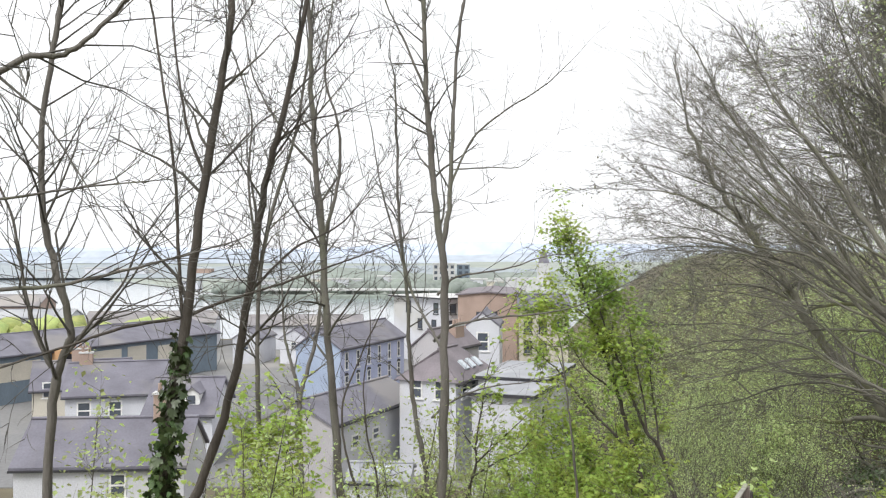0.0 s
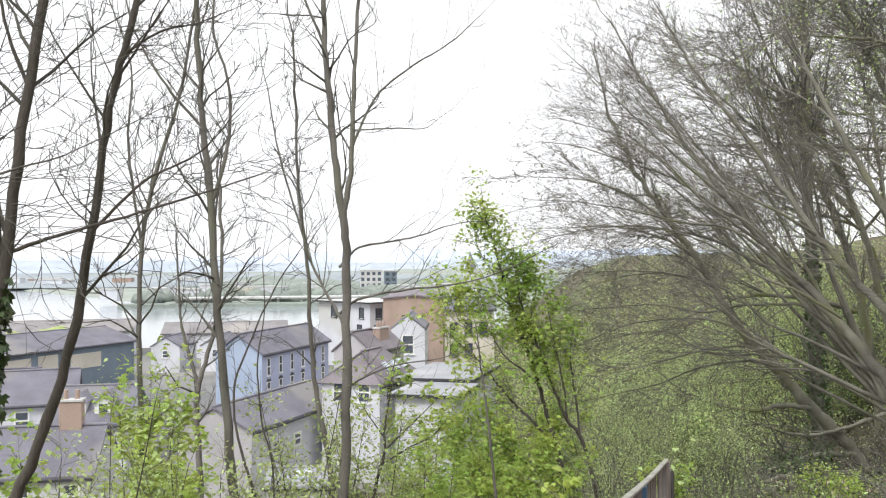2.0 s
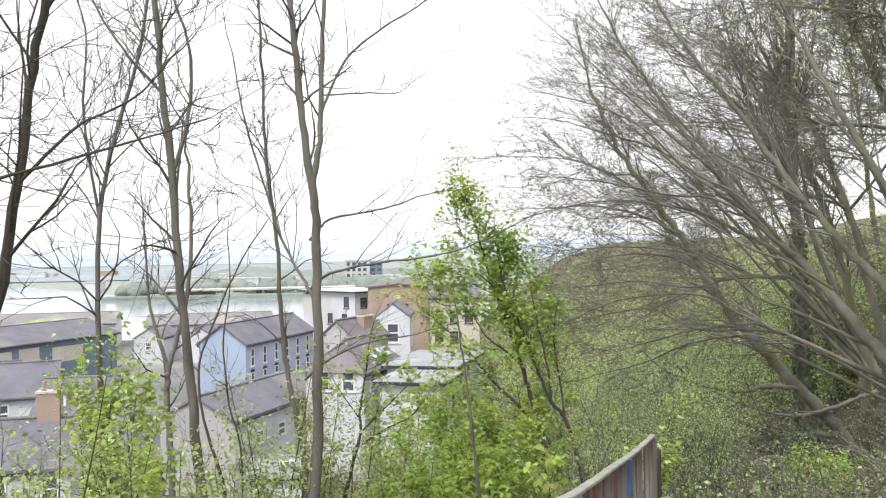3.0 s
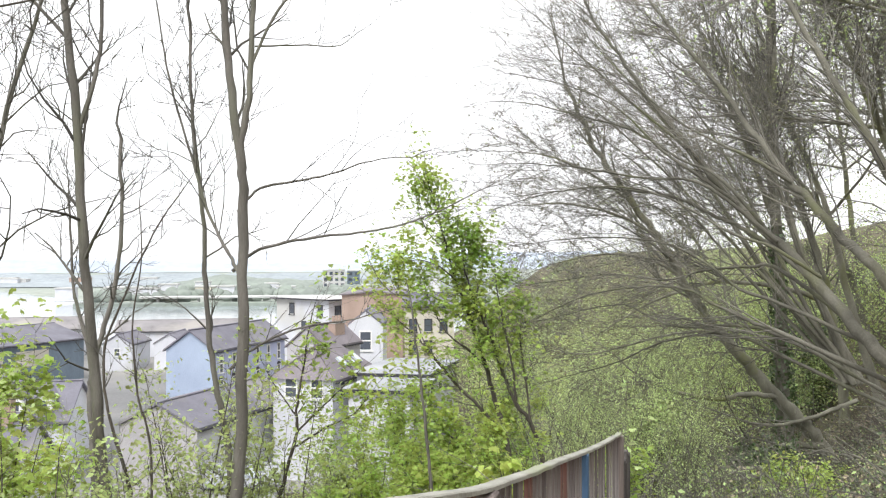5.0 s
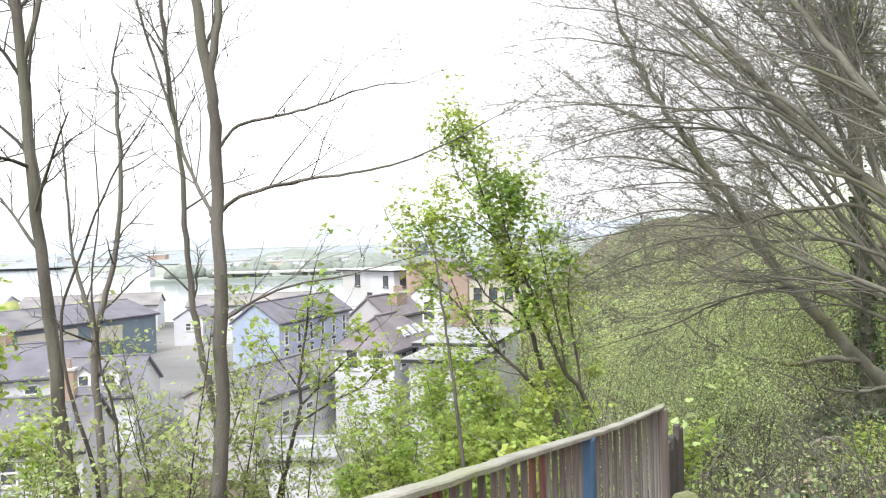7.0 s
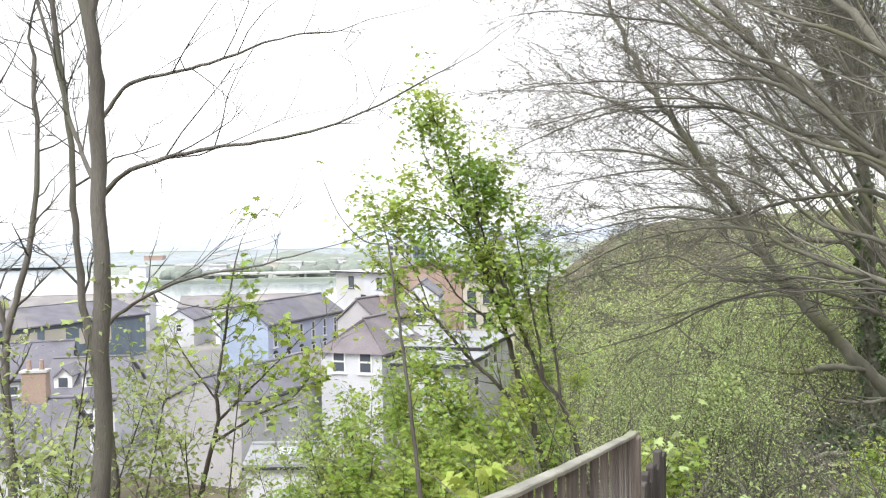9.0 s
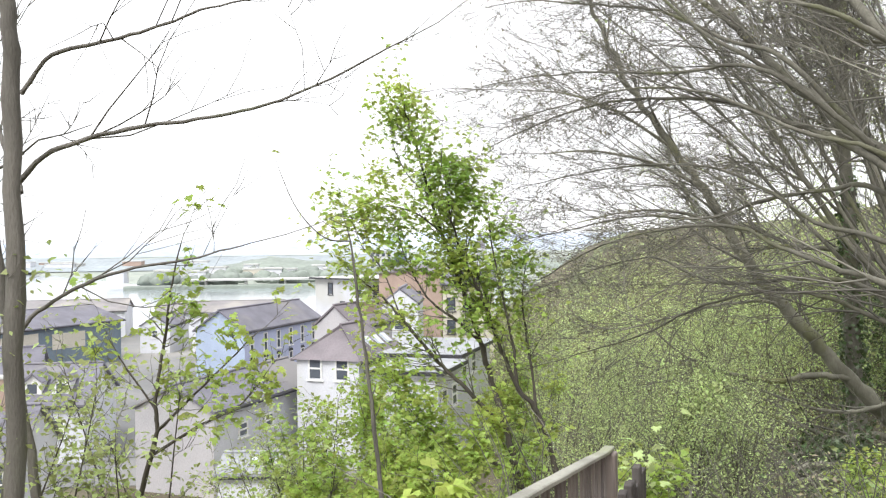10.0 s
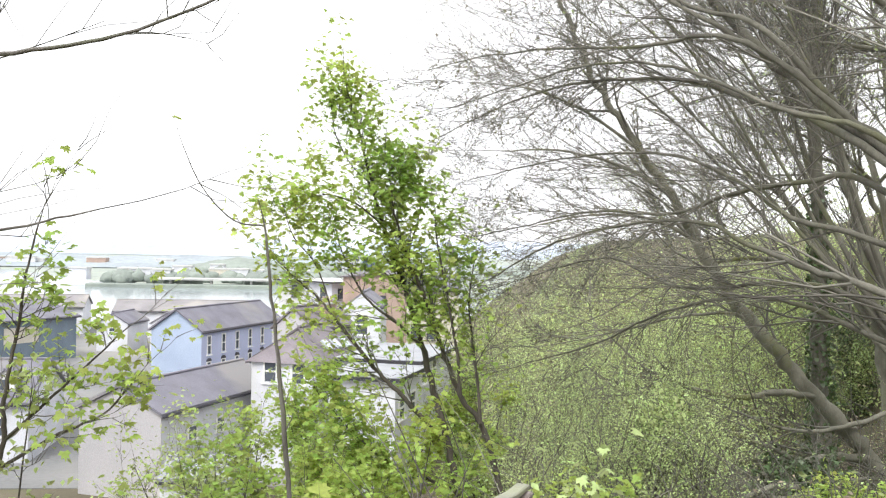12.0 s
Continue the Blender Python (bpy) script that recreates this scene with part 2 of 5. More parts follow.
class Tubes:
    """Gathers polylines with radii and turns them into one mesh of tapered tubes."""

    def __init__(self):
        self.sets = {}

    def add(self, pts, radii, sides):
        self.sets.setdefault((len(pts), sides), []).append((pts, radii))

    def mesh(self, name, origin=(0, 0, 0)):
        verts, faces, base = [], [], 0
        for (n, sides), items in self.sets.items():
            p = np.array([i[0] for i in items], float)
            r = np.array([i[1] for i in items], float)
            m = len(items)
            tan = np.gradient(p, axis=1)
            tan /= np.linalg.norm(tan, axis=2, keepdims=True) + 1e-9
            ref = np.where(np.abs(tan[:, :1, 2:3]) > 0.8, np.array([1.0, 0.1, 0]), np.array([0.1, 0, 1.0]))
            ref = np.repeat(ref, n, axis=1)
            u = np.cross(tan, ref)
            u /= np.linalg.norm(u, axis=2, keepdims=True) + 1e-9
            w = np.cross(tan, u)
            ang = np.arange(sides) * 2 * np.pi / sides
            ring = p[:, :, None, :] + r[:, :, None, None] * (u[:, :, None, :] * np.cos(ang)[:, None] + w[:, :, None, :] * np.sin(ang)[:, None])
            verts.append(ring.reshape(-1, 3))
            i, k, s = np.meshgrid(np.arange(m), np.arange(n - 1), np.arange(sides), indexing="ij")
            q = base + (i * n + k) * sides
            s2 = (s + 1) % sides
            faces.append(np.stack([q + s, q + s2, q + sides + s2, q + sides + s], -1).reshape(-1, 4))
            base += m * n * sides
        if not verts:
            return None
        return mesh_from(name, np.concatenate(verts) - np.array(origin), np.concatenate(faces), True)


LEAF_LOBED = (np.array([(0, 0, 0), (0.30, -0.12, 0.03), (0.52, 0.22, -0.06), (0.27, 0.38, 0.04), (0.36, 0.74, -0.05), (0.12, 0.62, 0.03), (0, 1.0, -0.10),
                        (-0.12, 0.62, 0.03), (-0.36, 0.74, -0.05), (-0.27, 0.38, 0.04), (-0.52, 0.22, -0.06), (-0.30, -0.12, 0.03)]),
              [(0, 1, 2), (0, 2, 3), (0, 3, 4), (0, 4, 5), (0, 5, 6), (0, 6, 7), (0, 7, 8), (0, 8, 9), (0, 9, 10), (0, 10, 11)])
LEAF_SIMPLE = (np.array([(0, 0, 0), (0.32, 0.45, 0.08), (0, 1, -0.05), (-0.32, 0.45, 0.08)]), [(0, 1, 2), (0, 2, 3)])


def leaves_mesh(name, centers, sizes, rng, shape=LEAF_SIMPLE, droop=0.5, origin=(0, 0, 0)):
    c, s = np.array(centers, float), np.array(sizes, float)
    m = len(c)
    yaw = rng.uniform(0, 2 * np.pi, m)
    tilt = rng.normal(-droop, 0.33, m)
    roll = rng.normal(0, 0.45, m)
    tv, tf = shape
    cy, sy, ct, st, cr, sr = np.cos(yaw), np.sin(yaw), np.cos(tilt), np.sin(tilt), np.cos(roll), np.sin(roll)
    fwd = np.stack([-sy * ct, cy * ct, st], 1)
    side = np.stack([cy, sy, np.zeros(m)], 1)
    up = np.cross(side, fwd)
    side2 = side * cr[:, None] + up * sr[:, None]
    up2 = np.cross(side2, fwd)
    v = (side2[:, None] * tv[None, :, :1] + fwd[:, None] * tv[None, :, 1:2] + up2[:, None] * tv[None, :, 2:]) * s[:, None, None] + c[:, None]
    f = np.array(tf)[None] + (np.arange(m) * len(tv))[:, None, None]
    return mesh_from(name, v.reshape(-1, 3) - np.array(origin), f.reshape(-1, 3))


def unit(v):
    return v / (math.sqrt(float(v @ v)) + 1e-9)


def grow(tubes, p, d, length, r, level, rng, o, tips):
    """One twig and, level by level, the twigs on it. o: wobble, lift, spread, ratio, kids, pull."""
    n = 4 if level == 0 else 5
    pts, dd = [p], d
    w = rng.normal(0, o["wobble"], (n - 1, 3))
    for i in range(n - 1):
        dd = unit(dd + w[i] + o["pull"] * (0.6 if level else 1.0) / n)
        pts.append(pts[-1] + dd * (length / (n - 1)))
    rad = [r * (1 - 0.72 * i / (n - 1)) for i in range(n)]
    tubes.add(pts, rad, 3 if r < 0.02 else 5)
    tips.append((pts[-1], dd, level))
    if level == 0:
        tips.append((pts[2], dd, 0))
        return
    for k in range(o["kids"][level - 1]):
        f = rng.uniform(0.2, 1.0) * (n - 1)
        i = min(int(f), n - 2)
        q = pts[i] + (pts[i + 1] - pts[i]) * (f - i)
        td = unit(pts[i + 1] - pts[i])
        side = unit(np.cross(td, rng.normal(0, 1, 3)))
        a = rng.normal(o["spread"], 0.15)
        grow(tubes, q, unit(td * math.cos(a) + side * math.sin(a)), length * o["ratio"] * rng.uniform(0.6, 1.25), max(rad[i] * 0.6, o["thin"]), level - 1, rng, o, tips)


def tree(name, label, spines, bark, twig_mat, seed, o, level=1, per_m=2.0, reach=1.0, leaf=None, trunk_count=1, group="", start=0.25):
    """spines: (control points, radius at foot, radius at tip). The first trunk_count are trunks, the rest limbs."""
    rng = np.random.default_rng(seed)
    foot = spines[0][0][0]
    root = thing(name, foot, label, "tree", group)
    twigs, tips = Tubes(), []
    for k, (ctrl, r0, r1, *dense) in enumerate(spines):
        pts = spline(ctrl, 6)
        m = len(pts)
        pts[1:-1] += rng.normal(0, r0 * 0.16, (m - 2, 3))
        rad = np.linspace(r0, r1, m) * (1 + rng.normal(0, 0.05, m))
        if k < trunk_count:
            rad *= 1 + 0.35 * np.exp(-np.arange(m) / 2.0)
        t = Tubes()
        t.add(pts, rad, 10 if r0 > 0.06 else 7)
        part("trunk" if k < trunk_count else "limb", t.mesh("trunk", foot), bark, root)
        seg = np.linalg.norm(np.diff(pts, axis=0), axis=1)
        total = seg.sum()
        count = int(total * per_m * (1 if k else 0.8) * (dense[0] if dense else 1))
        cum = np.concatenate([[0], np.cumsum(seg)])
        for _ in range(count):
            f = rng.uniform(start if k < trunk_count else 0.12, 1.0) ** 0.85
            s = f * total
            i = min(int(np.searchsorted(cum, s)) - 1, m - 2)
            i = max(i, 0)
            q = pts[i] + (pts[i + 1] - pts[i]) * ((s - cum[i]) / seg[i])
            td = unit(pts[i + 1] - pts[i])
            side = unit(np.cross(td, rng.normal(0, 1, 3)))
            a = rng.normal(o["spread"], 0.2)
            grow(twigs, q, unit(td * math.cos(a) + side * math.sin(a)), reach * rng.uniform(0.5, 1.2) * (1.1 - 0.6 * f), max(min(rad[i] * 0.45, o["thick"]), o["thin"]),
                 level, rng, o, tips)
        grow(twigs, pts[-1], unit(pts[-1] - pts[-2]), reach * 0.8, r1 * 0.9, level, rng, o, tips)
    me = twigs.mesh("twigs", foot)
    part("twig_mass", me, twig_mat, root)["kind"] = "stuff"
    if leaf:
        mat, size, per, spread, shape, droop = leaf
        c, s = [], []
        for p, d, lv in tips:
            if lv:
                continue
            for _ in range(rng.poisson(per)):
                c.append(p + rng.normal(0, spread, 3))
                s.append(size * rng.uniform(0.55, 1.25))
        if c:
            part("leaf_mass", leaves_mesh("leaf_mass", c, s, rng, shape, droop, foot), mat, root)["kind"] = "stuff"
    return root


BARE = dict(wobble=0.16, lift=0, spread=0.75, ratio=0.55, kids=(3, 3, 3), pull=np.array([0, 0, 0.35]), thin=0.0035, thick=0.02)
BARE_FINE = dict(wobble=0.18, lift=0, spread=0.7, ratio=0.55, kids=(4, 3, 3), pull=np.array([0, 0, 0.45]), thin=0.005, thick=0.022)
CROWN = dict(wobble=0.10, lift=0, spread=0.50, ratio=0.55, kids=(5, 4, 3), pull=np.array([-0.14, -0.05, 0.12]), thin=0.010, thick=0.045)
LEAFY = dict(wobble=0.16, lift=0, spread=0.8, ratio=0.6, kids=(3, 3, 2), pull=np.array([0, 0, 0.5]), thin=0.004, thick=0.018)

# ---------------------------------------------------------------- ground
ALONG, ACROSS = np.array([0.381, 0.925]), np.array([0.925, -0.381])
TOWN, RIVER = -15.0, -16.0
PATH_S = [-60, -6, 0, 0.8, 1.6, 3.0, 4.4, 6.0, 8.6, 12.3, 20, 30, 45, 90, 400]
PATH_Z = [6, 2.0, 0, -0.45, -0.83, -1.28, -1.51, -1.70, -2.06, -2.66, -4.6, -7.0, -9.8, -14.0, -14.0]


def path_height(s):
    return np.interp(s, PATH_S, PATH_Z)


def ground_height(x, y):
    x, y = np.asarray(x, float), np.asarray(y, float)
    s = x * ALONG[0] + y * ALONG[1]
    u = x * ACROSS[0] + y * ACROSS[1]
    bend = np.where(s < 25, 0, np.where(s < 45, 0.010 * (s - 25) ** 2, 4.0 + 0.40 * (s - 45)))
    v = u + bend
    v0 = np.interp(s, [-20, 0, 12, 30, 45, 80], [0.9, 1.0, 1.9, 3.3, 8.0, 10.0])
    z = path_height(s) + 0.05 * np.clip(v, 0, v0) + np.where(v > v0, np.minimum((v - v0) * 0.8, 15 + 0 * v), 0) + np.where(v < -0.9, (v + 0.9) * 0.72, 0)
    z = z + 0.25 * np.sin(x * 0.9 + 1) * np.sin(y * 0.7) * (np.abs(v) > 2)
    z = np.maximum(z, TOWN)
    fade = np.clip((s - 150) / 150, 0, 1)
    z = z * (1 - fade) + np.minimum(z, TOWN + 3) * fade
    shore = 172 + 0.05 * (x + 30)
    bank = 345 + np.clip(-(x + 70), 0, 400) * 1.6
    river = (y > shore) & (y < bank) & (x < 60)
    return np.where(river, RIVER - 2, z)


def warped(lo, hi, n, c, k):
    t = np.linspace(np.arcsinh((lo - c) / k), np.arcsinh((hi - c) / k), n)
    return c + k * np.sinh(t)


gx, gy = warped(-2600, 2600, 260, 4, 25), warped(-600, 4200, 300, 15, 30)
X, Y = np.meshgrid(gx, gy)
Z = ground_height(X, Y)
idx = np.arange(X.size).reshape(X.shape)
quads = np.stack([idx[:-1, :-1], idx[:-1, 1:], idx[1:, 1:], idx[1:, :-1]], -1).reshape(-1, 4)
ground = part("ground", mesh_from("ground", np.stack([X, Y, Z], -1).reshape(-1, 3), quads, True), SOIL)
# faces past y = 300 take a meadow colour with haze painted in
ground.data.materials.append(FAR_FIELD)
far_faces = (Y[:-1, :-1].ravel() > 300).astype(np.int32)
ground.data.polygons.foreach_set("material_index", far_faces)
tagged(ground, "wooded hillside soil falling to the flat town", "ground", kind="structure")

ss = np.linspace(-8, 13.2, 60)
pv = []
for s in ss:
    for u in (-0.68, -0.3, 0.3, 0.85):
        p = ALONG * s + ACROSS * u
        pv.append((p[0], p[1], path_height(s) + 0.05 + (0.01 if abs(u) < 0.4 else 0)))
pf = [(i * 4 + k, i * 4 + k + 1, i * 4 + k + 5, i * 4 + k + 4) for i in range(len(ss) - 1) for k in range(3)]
tagged(part("path", mesh_from("path", pv, pf, True), GRAVEL), "trodden gravel footpath running down the hillside", "path", kind="structure")
bm = box_mesh(-1500, 120, RIVER - 0.5, 70, 1100, RIVER)
tagged(part("water", bm, WATER), "calm pale river water beyond the town", "river", kind="structure")
bm = box_mesh(-110, 62, TOWN - 0.5, 20, 168, TOWN + 0.06)
tagged(part("road", bm, TARMAC), "grey tarmac streets and yards between houses", "road", kind="structure")

# distant hills and woods
def ridge(name, label, y, x0, x1, base, height, mat, seed, rough=0.35, step=12.0):
    rng = np.random.default_rng(seed)
    n = int((x1 - x0) / step)
    xs = np.linspace(x0, x1, n)
    h = np.zeros(n)
    for k, a in ((1.5, 1), (4, 0.5), (11, 0.22), (37, 0.16 * rough * 3), (90, 0.10 * rough * 3)):
        h += a * np.sin(xs / (x1 - x0) * k * 6.28 + rng.uniform(0, 6.28))
    h = base + height * (0.62 + 0.22 * h)
    fall = np.clip(np.minimum(xs - x0, x1 - xs) / 45.0, 0, 1) ** 0.6
    h = -14.5 + (h + 14.5) * fall
    v, f = [], []
    for i in range(n):
        v += [(xs[i], y - 60, -14.5), (xs[i], y - 20, (h[i] - 14.5) * 0.5), (xs[i], y, h[i]), (xs[i], y + 200, -14.5)]
    for i in range(n - 1):
        for k in range(3):
            f.append((i * 4 + k, i * 4 + k + 1, i * 4 + k + 5, i * 4 + k + 4))
    return tagged(part(name, mesh_from(name, v, f), mat), label, "distant hills", kind="structure")


# the ridges carry their haze in material colour and glow
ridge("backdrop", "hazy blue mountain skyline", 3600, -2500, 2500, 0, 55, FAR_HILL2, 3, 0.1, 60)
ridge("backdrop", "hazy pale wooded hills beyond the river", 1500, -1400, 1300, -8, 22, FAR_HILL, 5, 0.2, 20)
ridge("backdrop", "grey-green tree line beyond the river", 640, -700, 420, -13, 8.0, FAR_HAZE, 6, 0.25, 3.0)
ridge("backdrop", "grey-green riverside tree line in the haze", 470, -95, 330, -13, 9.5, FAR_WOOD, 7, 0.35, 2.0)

# ---------------------------------------------------------------- houses


def window(parent, x, z, w, h, y, face, frame_mat=PAINT_WHITE, arch=False):
    """A framed window on the wall y = const (face 'front') or x = const (face 'gable') of a house."""
    t = max(0.10, w * 0.14)
    bm = bmesh.new()
    box(bm, -w / 2 - t, -0.07, -t, -w / 2, 0.02, h + t)
    box(bm, w / 2, -0.07, -t, w / 2 + t, 0.02, h + t)
    box(bm, -w / 2, -0.07, h, w / 2, 0.02, h + t)
    box(bm, -w / 2, -0.06, h * 0.5 - t / 2, w / 2, 0.0, h * 0.5 + t / 2)
    fr = part("window_frame", bm, frame_mat, parent)
    part("pane", box_mesh(-w / 2, -0.025, 0, w / 2, 0.01, h), GLASS, fr)
    part("window_sill", box_mesh(-w / 2 - 2 * t, -0.14, -t - 0.08, w / 2 + 2 * t, 0.02, -t), frame_mat, fr)
    if arch:
        bm = prism([(w * 0.68 * math.cos(a), h + t + w * 0.5 * math.sin(a)) for a in np.linspace(0, math.pi, 9)], -0.09, 0.02)
        part("window_head", bm, DARK, fr)
    fr.matrix_basis = pose(x, y, z) if face == "front" else pose(y, x, z, 0, 0, -90)
    return fr


def house(label, corner, yaw, length, width, eave, rise, wall, roof_mat, windows=(), gable_windows=(), chimneys=(), skylights=(), overhang=0.3, gable=None, floor=-12.5,
          dormers=(), name="house", fascia=None, arch=False, frame_mat=PAINT_WHITE, hip=0.0):
    """corner: plan of the near end of the front eave; the ridge runs along yaw and the house lies to its left. Windows: (x, z above ground, w, h)."""
    root = thing(name, (corner[0], corner[1], floor), label, "house", yaw=yaw)
    root["category"] = name
    h = eave - floor
    low = TOWN - floor - 0.2
    if rise > 0:
        outline = [(0, low), (width, low), (width, h), (width / 2, h + rise), (0, h)]
        bm = bmesh.new()
        a = [bm.verts.new((hip * 0, y, z)) for y, z in outline]
        b = [bm.verts.new((length, y, z)) for y, z in outline]
        if hip:
            a[3].co.x, b[3].co.x = hip, length - hip
        bm.faces.new(a), bm.faces.new(b[::-1])
        for i in range(5):
            bm.faces.new((a[i], a[(i + 1) % 5], b[(i + 1) % 5], b[i]))
        bmesh.ops.recalc_face_normals(bm, faces=bm.faces)
        body = part("wall", bm, wall, root)
        if gable:
            g = prism([(0, low), (width, low), (width, h), (width / 2, h + rise), (0, h)], -0.012, -0.004)
            for v in g.verts:
                v.co = (v.co.y, v.co.x, v.co.z)
            bmesh.ops.recalc_face_normals(g, faces=g.faces)
            part("gable_wall", g, gable, root)
        o, th = overhang, 0.16
        sl = rise / (width / 2)
        bm = bmesh.new()
        for sgn in (0, 1):
            ys = (-o, width / 2) if not sgn else (width + o, width / 2)
            zs = (h - o * sl + 0.03, h + rise + 0.03)
            q = []
            for dz in (0, th):
                for i in (0, 1):
                    e = hip * i
                    q.append(bm.verts.new((-o + e, ys[i], zs[i] + dz)))
                    q.append(bm.verts.new((length + o - e, ys[i], zs[i] + dz)))
            for f in ((0, 1, 3, 2), (4, 5, 7, 6), (0, 1, 5, 4), (2, 3, 7, 6), (0, 2, 6, 4), (1, 3, 7, 5)):
                bm.faces.new([q[k] for k in f])
        if hip:
            for x0, x1 in ((-o, hip), (length + o, length - hip)):
                q = [bm.verts.new(c) for c in ((x0, -o, h - o * sl + 0.17), (x0, width + o, h - o * sl + 0.17), (x1, width / 2, h + rise + 0.17))]
                bm.faces.new(q)
        bmesh.ops.recalc_face_normals(bm, faces=bm.faces)
        roof = part("roof", bm, roof_mat, root)
        part("ridge_tiles", box_mesh(hip - o, width / 2 - 0.14, h + rise + 0.12, length + o - hip, width / 2 + 0.14, h + rise + 0.27, bevel=0.05), roof_mat, roof)
        part("gutter", box_mesh(-o, -o - 0.12, h - o * sl - 0.06, length + o, -o, h - o * sl + 0.06), fascia or DARK, roof)
        ang = math.degrees(math.atan(sl))
        for x, f, w, d in skylights:
            s = part("skylight", box_mesh(-w / 2, -d / 2, 0.1, w / 2, d / 2, 0.26), SKYLIGHT, roof)
            s.matrix_basis = pose(x, f * width / 2, h + f * rise + 0.06, ang, 0, 0)
        for x, f, w, hh in dormers:
            z0 = h + f * rise
            bm = bmesh.new()
            y0 = f * width / 2
            g = prism([(-w / 2, 0), (w / 2, 0), (w / 2, hh), (0, hh + w * 0.45), (-w / 2, hh)], 0, width / 2 - y0)
            bm.free()
            dm = part("dormer", g, PAINT_WHITE, roof)
            dm.matrix_basis = pose(x, y0, z0)
            for sgn in (-1, 1):
                r2 = part("dormer_roof", box_mesh(-0.06, -0.2, 0, w * 0.75, width / 2 - y0, 0.09), roof_mat, dm)
                r2.matrix_basis = pose(0, 0, hh + w * 0.45 + 0.04, 0, 42 if sgn > 0 else 138, 0)
            pane = part("pane", box_mesh(-w * 0.24, -0.04, 0.25, w * 0.24, 0.0, hh * 0.9), GLASS, dm)
    else:
        body = part("wall", box_mesh(0, 0, low, length, width, h), wall, root)
        roof = part("roof", box_mesh(-overhang, -overhang, h, length + overhang, width + overhang, h + 0.3), roof_mat, root)
        part("fascia", box_mesh(-overhang - 0.02, -overhang - 0.02, h + 0.04, length + overhang + 0.02, -overhang, h + 0.26), fascia or DARK, roof)
        part("fascia", box_mesh(-overhang - 0.02, -overhang, h + 0.04, -overhang, width + overhang, h + 0.26), fascia or DARK, roof)
    for x, z, w, hh in windows:
        window(root, x, z, w, hh, 0, "front", frame_mat, arch and z < 2)
    for y, z, w, hh in gable_windows:
        window(root, y, z, w, hh, 0, "gable", frame_mat)
    for x, y, w, hh in chimneys:
        zb = h + rise * (1 - abs(y - width / 2) / (width / 2)) - 0.4 if rise else h
        c = part("chimney", box_mesh(x - w / 2, y - 0.35, zb, x + w / 2, y + 0.35, zb + hh + 0.4, bevel=0.03), BRICK, root)
        part("chimney_cap", box_mesh(x - w / 2 - 0.06, y - 0.41, zb + hh + 0.4, x + w / 2 + 0.06, y + 0.41, zb + hh + 0.52), CONCRETE, c)
        k = max(2, int(w / 0.45))
        for i in range(k):
            bm = bmesh.new()
            bmesh.ops.create_cone(bm, cap_ends=True, segments=8, radius1=0.14, radius2=0.11, depth=0.5)
            pot = part("chimney_pot", bm, BRICK, c)
            pot.matrix_basis = pose(x - w / 2 + (i + 0.5) * w / k, y, zb + hh + 0.77)
    return root


# lilac hall by the river
house("lilac-grey rendered hall with slate roof and blue gable", (-10.45, 89.8), 69, 16.2, 5.2, -8.24, 1.8, LILAC, SLATE,
      windows=[(1.3 + 2.65 * i, 2.1, 0.55, 1.6) for i in range(6)] + [(1.3 + 2.65 * i, 0.0, 0.6, 1.3) for i in range(6)], gable=PALE_BLUE, overhang=0.25, arch=True)
# house with three skylights
house("white hipped house with slate roof and three bright skylights", (0.93,63.95), 65, 7.2, 4.6, -7.79, 1.9, WHITE, SLATE_BROWN, windows=[(1.5, 3.4, 0.8, 1.3), (3.2, 3.4, 0.8, 1.3), (4.8, 3.4, 0.8, 1.3)],
      gable_windows=[(1.2, 3.4, 0.8, 1.3), (3.2, 3.4, 0.8, 1.3)], skylights=[(3.0, 0.35, 0.6, 0.9), (4.3, 0.35, 0.6, 0.9), (5.6, 0.35, 0.6, 0.9)], hip=2.2)
house("slate-hung terrace house with brick chimney stack", (0.39,73.9), 62, 6.0, 3.6, -6.59, 1.5, GREY_WALL, SLATE_BROWN, chimneys=[(3.6, 1.0, 1.7, 0.9)], overhang=0.15)
house("grey flat-roofed workshop with white walls", (7.3,63.17), 70, 9.0, 5.0, -7.73, 0, WHITE, LEAD, windows=[(1.5, 3.5, 1.0, 1.2), (4.0, 3.5, 1.0, 1.2)], overhang=0.35)
house("low white annexe with grey felt flat roof", (5.67,57.3), 70, 5.0, 4.0, -7.95, 0, WHITE, LEAD, windows=[(1.2, 2.4, 0.9, 1.1), (3.4, 2.4, 0.9, 1.1)], overhang=0.4)
# modern flat-roofed block
modern = house("white modern three-storey block with overhanging flat roof", (0.2, 129.8), 38, 9.5, 13.0, -5.3, 0, WHITE, CONCRETE,
      windows=[(1.6, 5.1, 0.9, 1.3), (4.0, 5.1, 0.9, 1.3), (7.0, 5.0, 1.3, 1.4), (1.6, 2.4, 1.4, 1.5), (5.0, 2.5, 0.9, 1.2), (7.4, 2.4, 1.3, 1.5)],
      gable_windows=[(2.0, 5.1, 0.9, 1.4), (9.0, 5.1, 1.0, 1.5), (2.5, 2.6, 0.9, 1.4), (6.0, 2.6, 0.9, 1.4), (2.5, 0.4, 0.9, 1.3)], overhang=0.7, frame_mat=DARK)
extra = part("brick_panel", box_mesh(3.2, -0.05, 1.6, 9.5, -0.005, 4.3), ORANGE, modern)
